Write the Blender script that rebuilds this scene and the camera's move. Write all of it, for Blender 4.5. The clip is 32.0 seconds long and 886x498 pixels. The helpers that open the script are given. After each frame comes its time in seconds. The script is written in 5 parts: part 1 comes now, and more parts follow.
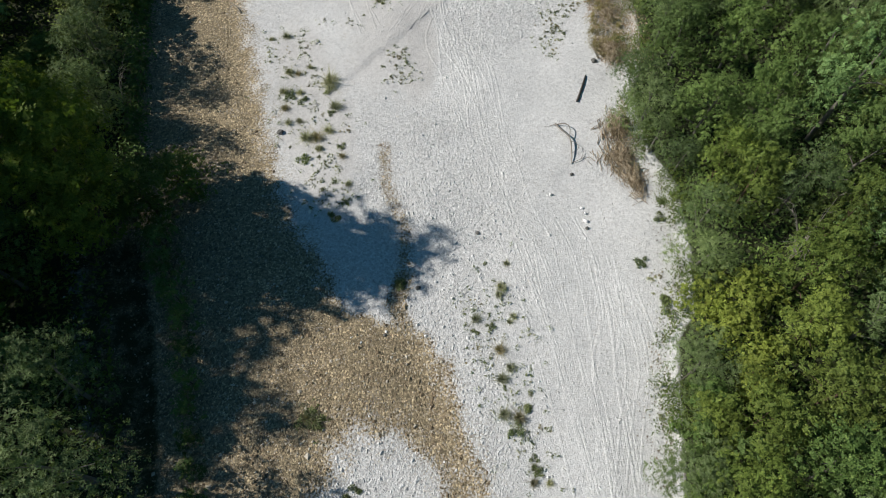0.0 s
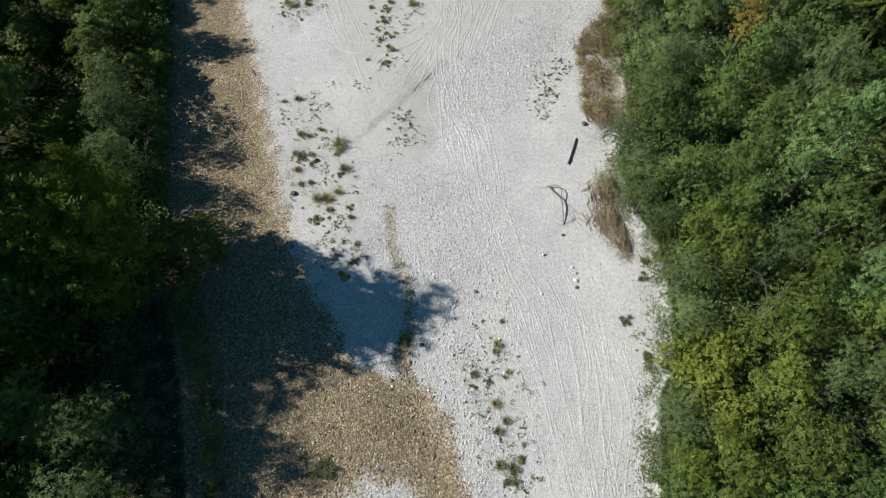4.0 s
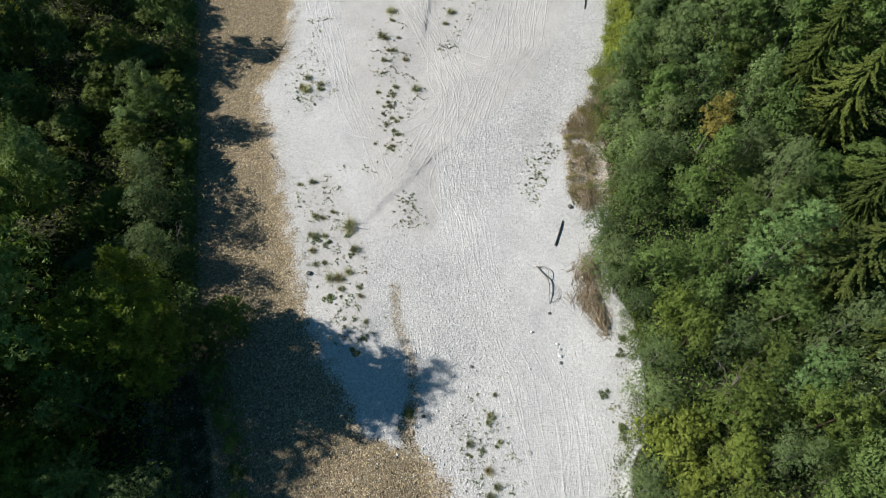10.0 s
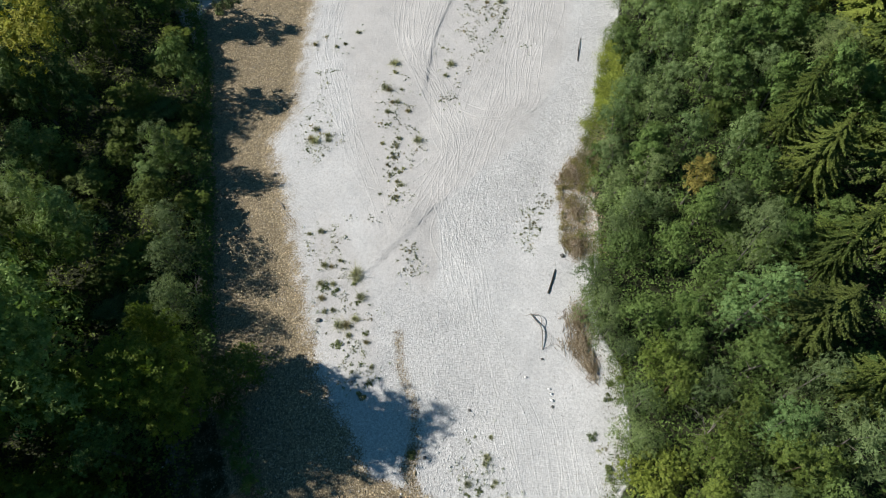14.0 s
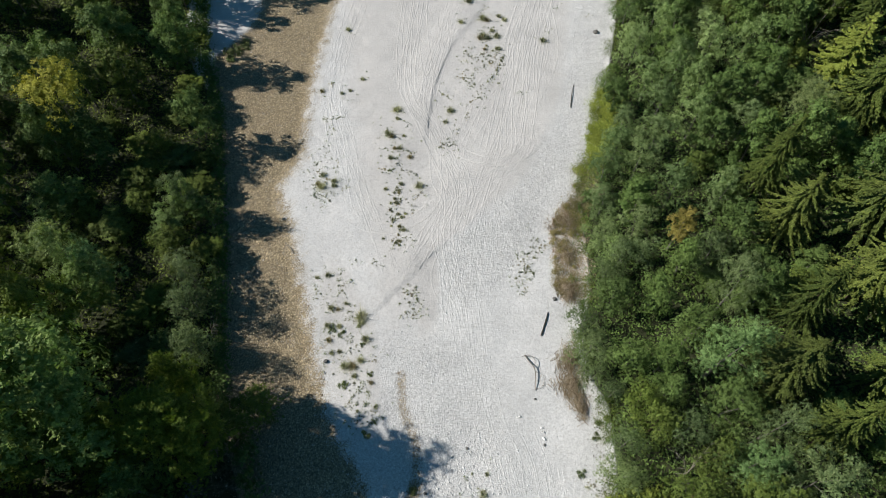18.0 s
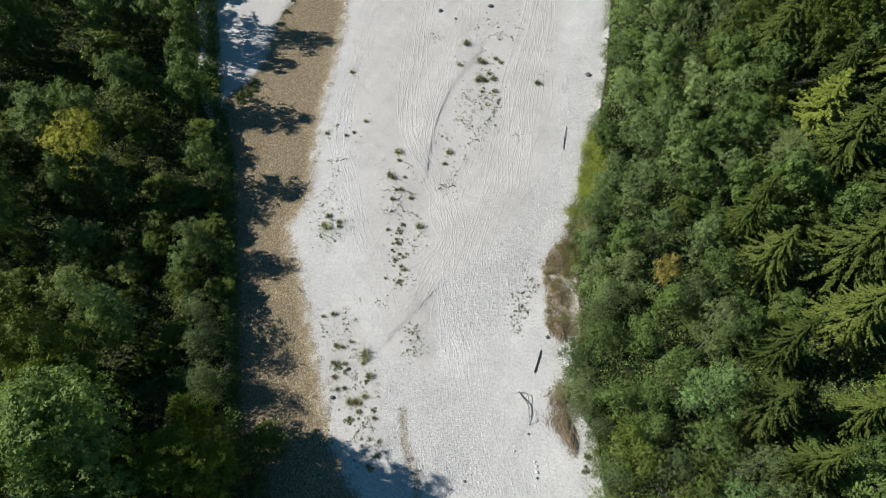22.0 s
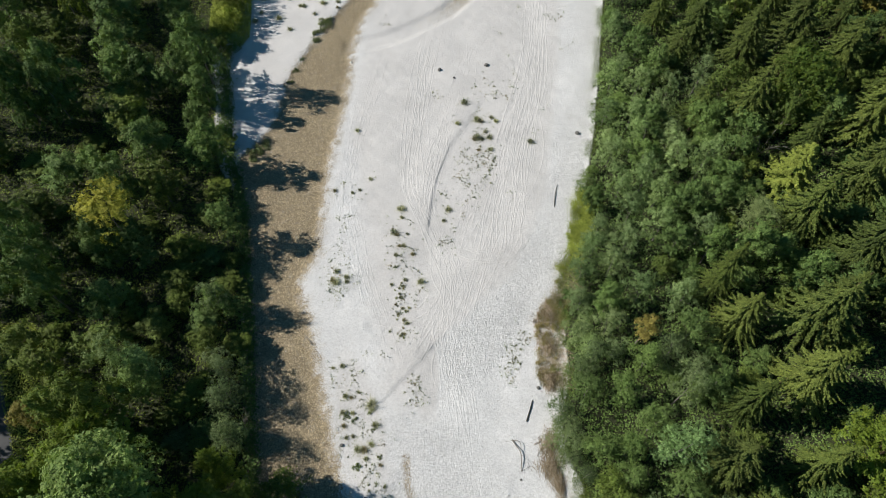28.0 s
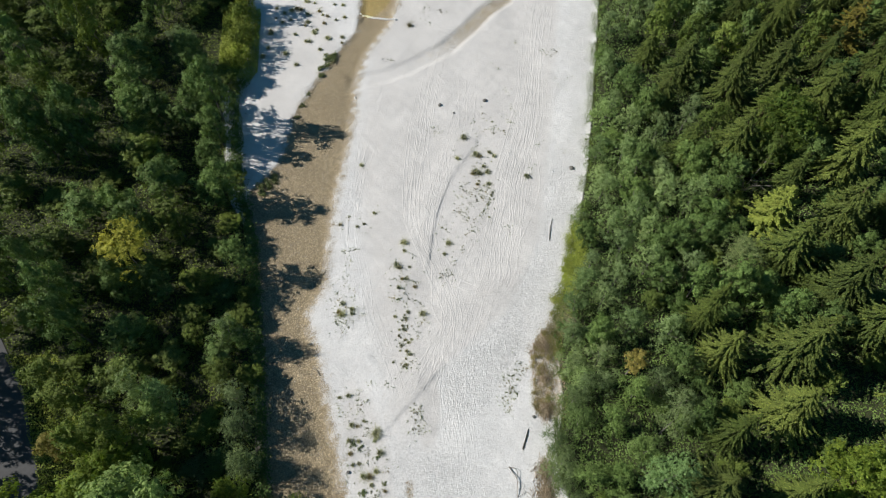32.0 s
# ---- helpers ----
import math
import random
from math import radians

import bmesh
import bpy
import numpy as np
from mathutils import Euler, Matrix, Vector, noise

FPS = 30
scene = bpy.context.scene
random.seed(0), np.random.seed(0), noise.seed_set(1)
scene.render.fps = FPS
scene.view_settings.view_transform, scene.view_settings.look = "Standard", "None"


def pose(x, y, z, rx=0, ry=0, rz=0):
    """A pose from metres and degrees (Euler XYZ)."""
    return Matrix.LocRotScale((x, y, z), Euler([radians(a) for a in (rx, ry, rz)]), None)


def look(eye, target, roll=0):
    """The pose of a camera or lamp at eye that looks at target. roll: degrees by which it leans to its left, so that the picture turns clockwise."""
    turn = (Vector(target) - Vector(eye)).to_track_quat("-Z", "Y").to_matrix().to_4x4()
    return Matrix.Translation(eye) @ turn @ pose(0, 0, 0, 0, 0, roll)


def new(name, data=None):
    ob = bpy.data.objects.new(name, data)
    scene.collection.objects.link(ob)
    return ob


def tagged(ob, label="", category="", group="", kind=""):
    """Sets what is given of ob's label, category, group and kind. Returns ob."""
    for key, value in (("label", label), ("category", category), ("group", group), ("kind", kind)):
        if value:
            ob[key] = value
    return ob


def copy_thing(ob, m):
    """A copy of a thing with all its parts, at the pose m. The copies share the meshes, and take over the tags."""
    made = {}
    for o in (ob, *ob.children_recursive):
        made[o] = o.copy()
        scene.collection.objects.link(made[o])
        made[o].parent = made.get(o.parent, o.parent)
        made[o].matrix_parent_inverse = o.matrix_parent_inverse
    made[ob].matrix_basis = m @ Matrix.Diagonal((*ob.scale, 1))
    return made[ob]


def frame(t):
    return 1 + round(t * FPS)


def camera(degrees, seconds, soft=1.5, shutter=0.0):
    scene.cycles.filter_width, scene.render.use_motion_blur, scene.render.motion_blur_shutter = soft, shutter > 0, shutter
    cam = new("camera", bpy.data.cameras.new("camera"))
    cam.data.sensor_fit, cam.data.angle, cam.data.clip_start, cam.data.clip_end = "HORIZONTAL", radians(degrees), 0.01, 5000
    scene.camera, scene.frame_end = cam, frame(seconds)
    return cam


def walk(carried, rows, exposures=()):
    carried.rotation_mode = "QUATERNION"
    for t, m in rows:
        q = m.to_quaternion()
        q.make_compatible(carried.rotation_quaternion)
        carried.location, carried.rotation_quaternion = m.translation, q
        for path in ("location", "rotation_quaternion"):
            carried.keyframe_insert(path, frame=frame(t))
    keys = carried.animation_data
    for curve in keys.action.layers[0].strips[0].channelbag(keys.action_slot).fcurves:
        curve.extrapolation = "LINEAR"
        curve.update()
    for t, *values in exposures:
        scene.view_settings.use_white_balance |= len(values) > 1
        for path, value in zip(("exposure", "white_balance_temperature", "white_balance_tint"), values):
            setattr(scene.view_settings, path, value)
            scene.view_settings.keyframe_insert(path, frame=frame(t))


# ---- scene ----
cam = camera(70.4, 32.0, 0.8)
PATH = [
    (0, (0.115, 0.305, 41.945), (-0.037, 19.518, 6.861), -0.45),
    (1, (-0.007, 0.872, 43.463), (-0.118, 20.090, 8.383), -0.32),
    (2, (-0.070, 1.406, 44.958), (-0.154, 20.635, 9.884), -0.23),
    (3, (-0.091, 1.922, 46.449), (-0.162, 21.167, 11.384), -0.18),
    (4, (-0.085, 2.428, 47.950), (-0.152, 21.693, 12.896), -0.15),
    (5, (-0.061, 2.930, 49.469), (-0.134, 22.220, 14.428), -0.15),
    (6, (-0.026, 3.433, 51.011), (-0.113, 22.752, 15.986), -0.17),
    (7, (0.015, 3.940, 52.577), (-0.092, 23.290, 17.569), -0.21),
    (8, (0.058, 4.452, 54.166), (-0.073, 23.836, 19.177), -0.25),
    (9, (0.101, 4.969, 55.776), (-0.056, 24.389, 20.806), -0.31),
    (10, (0.145, 5.491, 57.402), (-0.041, 24.948, 22.454), -0.37),
    (11, (0.188, 6.017, 59.041), (-0.027, 25.511, 24.114), -0.43),
    (12, (0.231, 6.544, 60.688), (-0.012, 26.078, 25.783), -0.49),
    (13, (0.275, 7.072, 62.340), (0.005, 26.645, 27.457), -0.55),
    (14, (0.320, 7.599, 63.993), (0.025, 27.212, 29.133), -0.61),
    (15, (0.366, 8.124, 65.645), (0.049, 27.776, 30.807), -0.66),
    (16, (0.412, 8.645, 67.296), (0.077, 28.337, 32.480), -0.70),
    (17, (0.459, 9.163, 68.944), (0.109, 28.893, 34.151), -0.73),
    (18, (0.504, 9.678, 70.593), (0.145, 29.445, 35.820), -0.76),
    (19, (0.547, 10.189, 72.243), (0.182, 29.993, 37.491), -0.77),
    (20, (0.585, 10.697, 73.898), (0.219, 30.536, 39.167), -0.77),
    (21, (0.615, 11.204, 75.564), (0.253, 31.077, 40.851), -0.76),
    (22, (0.635, 11.709, 77.243), (0.283, 31.615, 42.549), -0.74),
    (23, (0.643, 12.216, 78.940), (0.304, 32.152, 44.264), -0.71),
    (24, (0.636, 12.724, 80.660), (0.314, 32.689, 46.000), -0.68),
    (25, (0.613, 13.235, 82.405), (0.311, 33.227, 47.761), -0.63),
    (26, (0.573, 13.749, 84.178), (0.293, 33.766, 49.548), -0.58),
    (27, (0.515, 14.265, 85.975), (0.260, 34.306, 51.359), -0.52),
    (28, (0.442, 14.782, 87.795), (0.214, 34.845, 53.191), -0.46),
    (29, (0.358, 15.297, 89.627), (0.155, 35.380, 55.034), -0.40),
    (30, (0.269, 15.806, 91.459), (0.091, 35.906, 56.877), -0.34),
    (31, (0.185, 16.300, 93.272), (0.030, 36.417, 58.699), -0.28),
    (32, (0.119, 16.770, 95.038), (-0.017, 36.902, 60.474), -0.24),
]
walk(cam, [(t, look(eye, target, roll)) for t, eye, target, roll in PATH], [(0.0, 0.0), (3.0, 0.01), (6.0, 0.0), (9.0, 0.11), (13.0, 0.11), (17.0, 0.09), (21.0, 0.09), (25.0, 0.10), (28.0, 0.18), (32.0, 0.21)])

# world, sun and exposure
SUN_TO = Vector((-0.80, 0.10, 0.58)).normalized()
world = bpy.data.worlds.new("sky")
scene.world = world
world.use_nodes = True
wn = world.node_tree.nodes
sky = wn.new("ShaderNodeTexSky")
sky.sky_type = "NISHITA"
sky.sun_disc = False
sky.sun_elevation = math.asin(SUN_TO.z)
sky.sun_rotation = math.atan2(SUN_TO.x, SUN_TO.y) % (2 * math.pi)
air = wn.new("ShaderNodeMix")
air.data_type, air.blend_type = "RGBA", "MULTIPLY"
air.inputs[0].default_value = 1.0
air.inputs[7].default_value = (0.54, 1.08, 1.20, 1)
world.node_tree.links.new(sky.outputs[0], air.inputs[6])
world.node_tree.links.new(air.outputs[2], wn["Background"].inputs[0])
wn["Background"].inputs[1].default_value = 0.043
sky.dust_density, sky.ozone_density = 0.3, 2.0
sun_data = bpy.data.lights.new("sun", "SUN")
sun_data.energy, sun_data.angle, sun_data.color = 5.0, radians(0.55), (1.0, 0.955, 0.895)
sun = new("sun", sun_data)
sun.matrix_world = look(SUN_TO * 300, (0, 0, 0))


# ---- small helpers ----
def mesh_from(name, verts, faces, material, smooth=False):
    """A mesh from arrays; faces is an (n, 3) or (n, 4) array or a list."""
    me = bpy.data.meshes.new(name)
    verts = np.asarray(verts, dtype=np.float32)
    if isinstance(faces, np.ndarray):
        n, k = faces.shape
        me.vertices.add(len(verts))
        me.vertices.foreach_set("co", verts.ravel())
        me.loops.add(n * k)
        me.loops.foreach_set("vertex_index", faces.astype(np.int32).ravel())
        me.polygons.add(n)
        me.polygons.foreach_set("loop_start", np.arange(0, n * k, k, dtype=np.int32))
        me.update(calc_edges=True)
    else:
        me.from_pydata([tuple(map(float, v)) for v in verts], [], faces)
    me.polygons.foreach_set("use_smooth", np.full(len(me.polygons), smooth))
    me.materials.append(material)
    me.update()
    return me


def part(name, me, parent=None, label=""):
    ob = new(name, me)
    if parent:
        ob.parent = parent
    return tagged(ob, label)


def joined(pieces):
    """Joins (verts, faces) pairs of equal face size."""
    vs, fs, base = [], [], 0
    for v, f in pieces:
        vs.append(v)
        fs.append(np.asarray(f) + base)
        base += len(v)
    return np.concatenate(vs), np.concatenate(fs)


def tube(points, radii, sides=6):
    """A tapered tube along points: verts and quads."""
    pts = np.asarray(points, float)
    along = np.gradient(pts, axis=0)
    along /= np.linalg.norm(along, axis=1)[:, None] + 1e-9
    ref = np.array([0.31, 0.87, 0.38]) if abs(along[:, 2]).mean() > 0.6 else np.array([0.0, 0.0, 1.0])
    u = np.cross(along, ref)
    u /= np.linalg.norm(u, axis=1)[:, None] + 1e-9
    w = np.cross(along, u)
    a = np.linspace(0, 2 * np.pi, sides, endpoint=False)
    ring = np.cos(a)[None, :, None] * u[:, None] + np.sin(a)[None, :, None] * w[:, None]
    v = (pts[:, None] + ring * np.asarray(radii, float)[:, None, None]).reshape(-1, 3)
    n = len(pts)
    i, k = np.meshgrid(np.arange(n - 1), np.arange(sides), indexing="ij")
    f = np.stack([i * sides + k, i * sides + (k + 1) % sides, (i + 1) * sides + (k + 1) % sides, (i + 1) * sides + k], -1)
    return v, f.reshape(-1, 4)


def unit(v):
    return v / (np.linalg.norm(v, axis=-1, keepdims=True) + 1e-9)


def leaves(rng, centres, normals, size, aspect=0.55, flat=0.35):
    """Pointed leaf blades, folded a little along the rib, as quads."""
    n = len(centres)
    nrm = unit(unit(normals) + rng.normal(0, flat, (n, 3)))
    t = unit(np.cross(nrm, rng.normal(0, 1, (n, 3))))
    b = np.cross(nrm, t)
    s = (size * rng.uniform(0.65, 1.3, n))[:, None]
    dip = nrm * s * 0.18
    v = np.stack([centres - t * s, centres + b * s * aspect - dip, centres + t * s, centres - b * s * aspect - dip], 1)
    return v.reshape(-1, 3), np.arange(4 * n).reshape(-1, 4)


def blades(rng, centres, normals, size, aspect=0.55, flat=0.35):
    """Small three-cornered leaf blades."""
    n = len(centres)
    nrm = unit(unit(normals) + rng.normal(0, flat, (n, 3)))
    t = unit(np.cross(nrm, rng.normal(0, 1, (n, 3))))
    b = np.cross(nrm, t)
    s = (size * rng.uniform(0.65, 1.3, n))[:, None]
    v = np.stack([centres - t * s * 0.7 + b * s * aspect, centres - t * s * 0.7 - b * s * aspect, centres + t * s * 1.3], 1)
    return v.reshape(-1, 3), np.arange(3 * n).reshape(-1, 3)


# ---- materials ----
def material(name, roughness=0.8):
    m = bpy.data.materials.new(name)
    m.use_nodes = True
    nodes, links = m.node_tree.nodes, m.node_tree.links
    b = nodes["Principled BSDF"]
    b.inputs["Roughness"].default_value = roughness
    b.inputs["Specular IOR Level"].default_value = 0.3
    return m, nodes, links, b


def math_node(nodes, links, op, a, b=None, clamp=False):
    n = nodes.new("ShaderNodeMath")
    n.operation, n.use_clamp = op, clamp
    for k, v in enumerate((a, b)):
        if v is None:
            continue
        if isinstance(v, (int, float)):
            n.inputs[k].default_value = v
        else:
            links.new(v, n.inputs[k])
    return n.outputs[0]


def mix_node(nodes, links, fac, a, b, blend="MIX"):
    n = nodes.new("ShaderNodeMix")
    n.data_type, n.blend_type = "RGBA", blend
    for k, v in ((0, fac), (6, a), (7, b)):
        if isinstance(v, (int, float)):
            n.inputs[k].default_value = v
        elif isinstance(v, tuple):
            n.inputs[k].default_value = (*v, 1)
        else:
            links.new(v, n.inputs[k])
    return n.outputs[2]


def ramp_node(nodes, links, fac, *stops):
    n = nodes.new("ShaderNodeValToRGB")
    e = n.color_ramp.elements
    while len(e) < len(stops):
        e.new(0.5)
    for k, (p, c) in enumerate(stops):
        e[k].position, e[k].color = p, (*c, 1) if isinstance(c, tuple) else (c, c, c, 1)
    links.new(fac, n.inputs[0])
    return n.outputs[0]


def noise_node(nodes, links, co, scale, detail=3.0, rough=0.6):
    n = nodes.new("ShaderNodeTexNoise")
    n.inputs["Scale"].default_value, n.inputs["Detail"].default_value, n.inputs["Roughness"].default_value = scale, detail, rough
    links.new(co, n.inputs["Vector"])
    return n.outputs[0]


def cells_node(nodes, links, co, scale, feature="F1"):
    n = nodes.new("ShaderNodeTexVoronoi")
    n.feature = feature
    n.inputs["Scale"].default_value = scale
    links.new(co, n.inputs["Vector"])
    return n


def bump_node(nodes, links, height, strength, distance, b):
    n = nodes.new("ShaderNodeBump")
    n.inputs["Strength"].default_value, n.inputs["Distance"].default_value = strength, distance
    links.new(height, n.inputs["Height"])
    links.new(n.outputs[0], b.inputs["Normal"])


def value_of(nodes, name):
    n = nodes.new("ShaderNodeAttribute")
    n.attribute_name = name
    return n.outputs["Fac"]


def stain(nodes, links, value, wobble, lo=0.35, hi=0.65, spread=0.9):
    """A mask from an attribute with an uneven edge."""
    s = math_node(nodes, links, "ADD", value, math_node(nodes, links, "MULTIPLY", math_node(nodes, links, "SUBTRACT", wobble, 0.5), spread))
    return ramp_node(nodes, links, s, (lo, 0.0), (hi, 1.0))


def ground_material():
    m, nodes, links, b = material("river_ground", 0.9)
    co = nodes.new("ShaderNodeNewGeometry").outputs["Position"]
    big = noise_node(nodes, links, co, 0.12, 4)
    mid = noise_node(nodes, links, co, 0.9, 5, 0.7)
    fine = noise_node(nodes, links, co, 14.0, 4, 0.7)
    pebble = cells_node(nodes, links, co, 9.0)
    small = cells_node(nodes, links, co, 22.0)
    tone = nodes.new("ShaderNodeSeparateColor")
    links.new(pebble.outputs["Color"], tone.inputs[0])
    tone2 = nodes.new("ShaderNodeSeparateColor")
    links.new(small.outputs["Color"], tone2.inputs[0])
    # pale limestone gravel, greyer where it is coarse
    grit = cells_node(nodes, links, co, 5.5)
    tone3 = nodes.new("ShaderNodeSeparateColor")
    links.new(grit.outputs["Color"], tone3.inputs[0])
    gravel = mix_node(nodes, links, mid, GRAVEL_DARK, GRAVEL_LIGHT)
    gravel = mix_node(nodes, links, math_node(nodes, links, "ADD", math_node(nodes, links, "MULTIPLY", value_of(nodes, "coarse"), 0.5), 0.28), gravel, ramp_node(nodes, links, tone.outputs[0], (0.0, 0.55), (0.16, 0.84), (0.75, 1.0), (1.0, 1.22)), "MULTIPLY")
    gravel = mix_node(nodes, links, 0.6, gravel, ramp_node(nodes, links, tone2.outputs[1], (0.0, 0.55), (0.3, 0.9), (1.0, 1.2)), "MULTIPLY")
    mottle = noise_node(nodes, links, co, 3.2, 4, 0.75)
    gravel = mix_node(nodes, links, 0.8, gravel, ramp_node(nodes, links, mottle, (0.30, 0.74), (0.5, 1.0), (0.7, 1.12)), "MULTIPLY")
    rocky = value_of(nodes, "coarse")
    gravel = mix_node(nodes, links, rocky, gravel, ramp_node(nodes, links, tone3.outputs[0], (0.0, 0.60), (0.22, 0.90), (0.8, 1.0), (1.0, 1.2)), "MULTIPLY")
    sand = mix_node(nodes, links, mid, SAND_DARK, SAND_LIGHT)
    sand = mix_node(nodes, links, 0.7, sand, ramp_node(nodes, links, tone2.outputs[0], (0.0, 0.5), (0.25, 0.9), (1.0, 1.1)), "MULTIPLY")
    sand = mix_node(nodes, links, 0.6, sand, ramp_node(nodes, links, fine, (0.3, 0.75), (0.7, 1.15)), "MULTIPLY")
    sand = mix_node(nodes, links, 0.7, sand, ramp_node(nodes, links, mottle, (0.30, 0.78), (0.5, 1.0), (0.7, 1.12)), "MULTIPLY")
    base = mix_node(nodes, links, stain(nodes, links, value_of(nodes, "sand"), mid, 0.1, 0.9, 0.5), gravel, sand)
    # the bed of the stream: gravel with a brown coat, thinning out stone by stone
    coat = mix_node(nodes, links, mid, WET_DARK, WET_LIGHT)
    coat = mix_node(nodes, links, 0.8, coat, ramp_node(nodes, links, tone.outputs[1], (0.0, 0.35), (0.7, 0.85), (0.9, 1.35), (1.0, 2.1)), "MULTIPLY")
    coat = mix_node(nodes, links, 0.6, coat, ramp_node(nodes, links, tone2.outputs[0], (0.0, 0.5), (1.0, 1.3)), "MULTIPLY")
    coat = mix_node(nodes, links, 0.8, coat, ramp_node(nodes, links, tone3.outputs[2], (0.0, 0.55), (0.3, 0.92), (1.0, 1.25)), "MULTIPLY")
    speck = math_node(nodes, links, "ADD", math_node(nodes, links, "MULTIPLY", tone.outputs[2], 0.5), math_node(nodes, links, "MULTIPLY", mid, 0.5))
    wet = stain(nodes, links, value_of(nodes, "wet"), speck, 0.22, 0.80, 1.2)
    base = mix_node(nodes, links, wet, base, coat)
    # floor of the woods; the same tone paints shade on the left gravel strip
    soil_and_shade = mix_node(nodes, links, mid, (0.022, 0.026, 0.012), (0.055, 0.065, 0.024))
    soil_and_shade = mix_node(nodes, links, 0.6, soil_and_shade, ramp_node(nodes, links, tone2.outputs[1], (0.0, 0.4), (1.0, 1.3)), "MULTIPLY")
    base = mix_node(nodes, links, stain(nodes, links, value_of(nodes, "soil_and_shade"), mid), base, soil_and_shade)
    base = mix_node(nodes, links, 1.0, base, ramp_node(nodes, links, big, (0.3, 0.92), (0.7, 1.06)), "MULTIPLY")
    links.new(base, b.inputs["Base Color"])
    # pebbles stand at uneven heights
    h1 = math_node(nodes, links, "SUBTRACT", math_node(nodes, links, "MULTIPLY", tone.outputs[0], 0.5), pebble.outputs["Distance"])
    h1 = math_node(nodes, links, "MULTIPLY", h1, math_node(nodes, links, "ADD", math_node(nodes, links, "MULTIPLY", math_node(nodes, links, "MAXIMUM", rocky, value_of(nodes, "wet")), 0.75), 0.3))
    h2 = math_node(nodes, links, "SUBTRACT", math_node(nodes, links, "MULTIPLY", tone2.outputs[0], 0.3), math_node(nodes, links, "MULTIPLY", small.outputs["Distance"], 0.5))
    h0 = math_node(nodes, links, "MULTIPLY", math_node(nodes, links, "SUBTRACT", math_node(nodes, links, "MULTIPLY", tone3.outputs[1], 0.7), grit.outputs["Distance"]), math_node(nodes, links, "ADD", math_node(nodes, links, "MULTIPLY", rocky, 1.2), 0.08))
    h3 = math_node(nodes, links, "ADD", math_node(nodes, links, "ADD", h1, h2), math_node(nodes, links, "ADD", h0, math_node(nodes, links, "ADD", math_node(nodes, links, "MULTIPLY", fine, 0.25), math_node(nodes, links, "MULTIPLY", noise_node(nodes, links, co, 2.6, 3), 0.6))))
    rough = math_node(nodes, links, "SUBTRACT", 1.0, math_node(nodes, links, "MULTIPLY", value_of(nodes, "sand"), 0.45))
    bump_node(nodes, links, math_node(nodes, links, "MULTIPLY", h3, rough), 0.5, 0.09, b)
    return m


def stone_material(name, stops, coat=0.0):
    """Stones whose tint differs from one to the next."""
    m, nodes, links, b = material(name, 0.85)
    geo = nodes.new("ShaderNodeNewGeometry")
    c = ramp_node(nodes, links, geo.outputs["Random Per Island"], *stops)
    n = noise_node(nodes, links, geo.outputs["Position"], 9.0, 4, 0.7)
    c = mix_node(nodes, links, 0.7, c, ramp_node(nodes, links, n, (0.3, 0.65), (0.7, 1.15)), "MULTIPLY")
    links.new(c, b.inputs["Base Color"])
    bump_node(nodes, links, n, 0.5, 0.03, b)
    return m


def leaf_material(name, dark, light, odd, shine=0.62, through_light=0.16):
    """Foliage: every blade has its own tint, every plant its own mean."""
    m, nodes, links, b = material(name, shine)
    b.inputs["Specular IOR Level"].default_value = 0.16
    geo = nodes.new("ShaderNodeNewGeometry")
    info = nodes.new("ShaderNodeObjectInfo")
    sprig = noise_node(nodes, links, geo.outputs["Position"], 2.2, 4, 0.7)
    sprig = ramp_node(nodes, links, sprig, (0.36, 0.0), (0.64, 1.0))
    tint = math_node(nodes, links, "ADD", math_node(nodes, links, "MULTIPLY", geo.outputs["Random Per Island"], 0.4), math_node(nodes, links, "MULTIPLY", sprig, 0.6))
    c = mix_node(nodes, links, tint, dark, light)
    pick = ramp_node(nodes, links, geo.outputs["Random Per Island"], (0.86, 0.0), (0.97, 1.0))
    c = mix_node(nodes, links, math_node(nodes, links, "MULTIPLY", pick, 0.8), c, odd)
    c = mix_node(nodes, links, math_node(nodes, links, "MULTIPLY", info.outputs["Random"], 0.38), c, odd)
    fleck = noise_node(nodes, links, geo.outputs["Position"], 8.0, 3, 0.7)
    c = mix_node(nodes, links, 1.0, c, ramp_node(nodes, links, fleck, (0.34, 0.68), (0.66, 1.28)), "MULTIPLY")
    patch = noise_node(nodes, links, geo.outputs["Position"], 0.45, 3)
    c = mix_node(nodes, links, 1.0, c, ramp_node(nodes, links, patch, (0.3, 0.72), (0.7, 1.25)), "MULTIPLY")
    own = math_node(nodes, links, "FRACT", math_node(nodes, links, "MULTIPLY", info.outputs["Random"], 7.31))
    c = mix_node(nodes, links, 1.0, c, ramp_node(nodes, links, own, (0.0, (0.70, 0.72, 0.74)), (0.55, (1.0, 1.0, 0.98)), (1.0, (1.22, 1.2, 1.12))), "MULTIPLY")
    links.new(c, b.inputs["Base Color"])
    tr = nodes.new("ShaderNodeBsdfTranslucent")
    links.new(mix_node(nodes, links, 1.0, c, (1.25, 1.35, 0.7), "MULTIPLY"), tr.inputs[0])
    mixed = nodes.new("ShaderNodeMixShader")
    mixed.inputs[0].default_value = through_light
    links.new(b.outputs[0], mixed.inputs[1])
    links.new(tr.outputs[0], mixed.inputs[2])
    links.new(mixed.outputs[0], nodes["Material Output"].inputs[0])
    return m


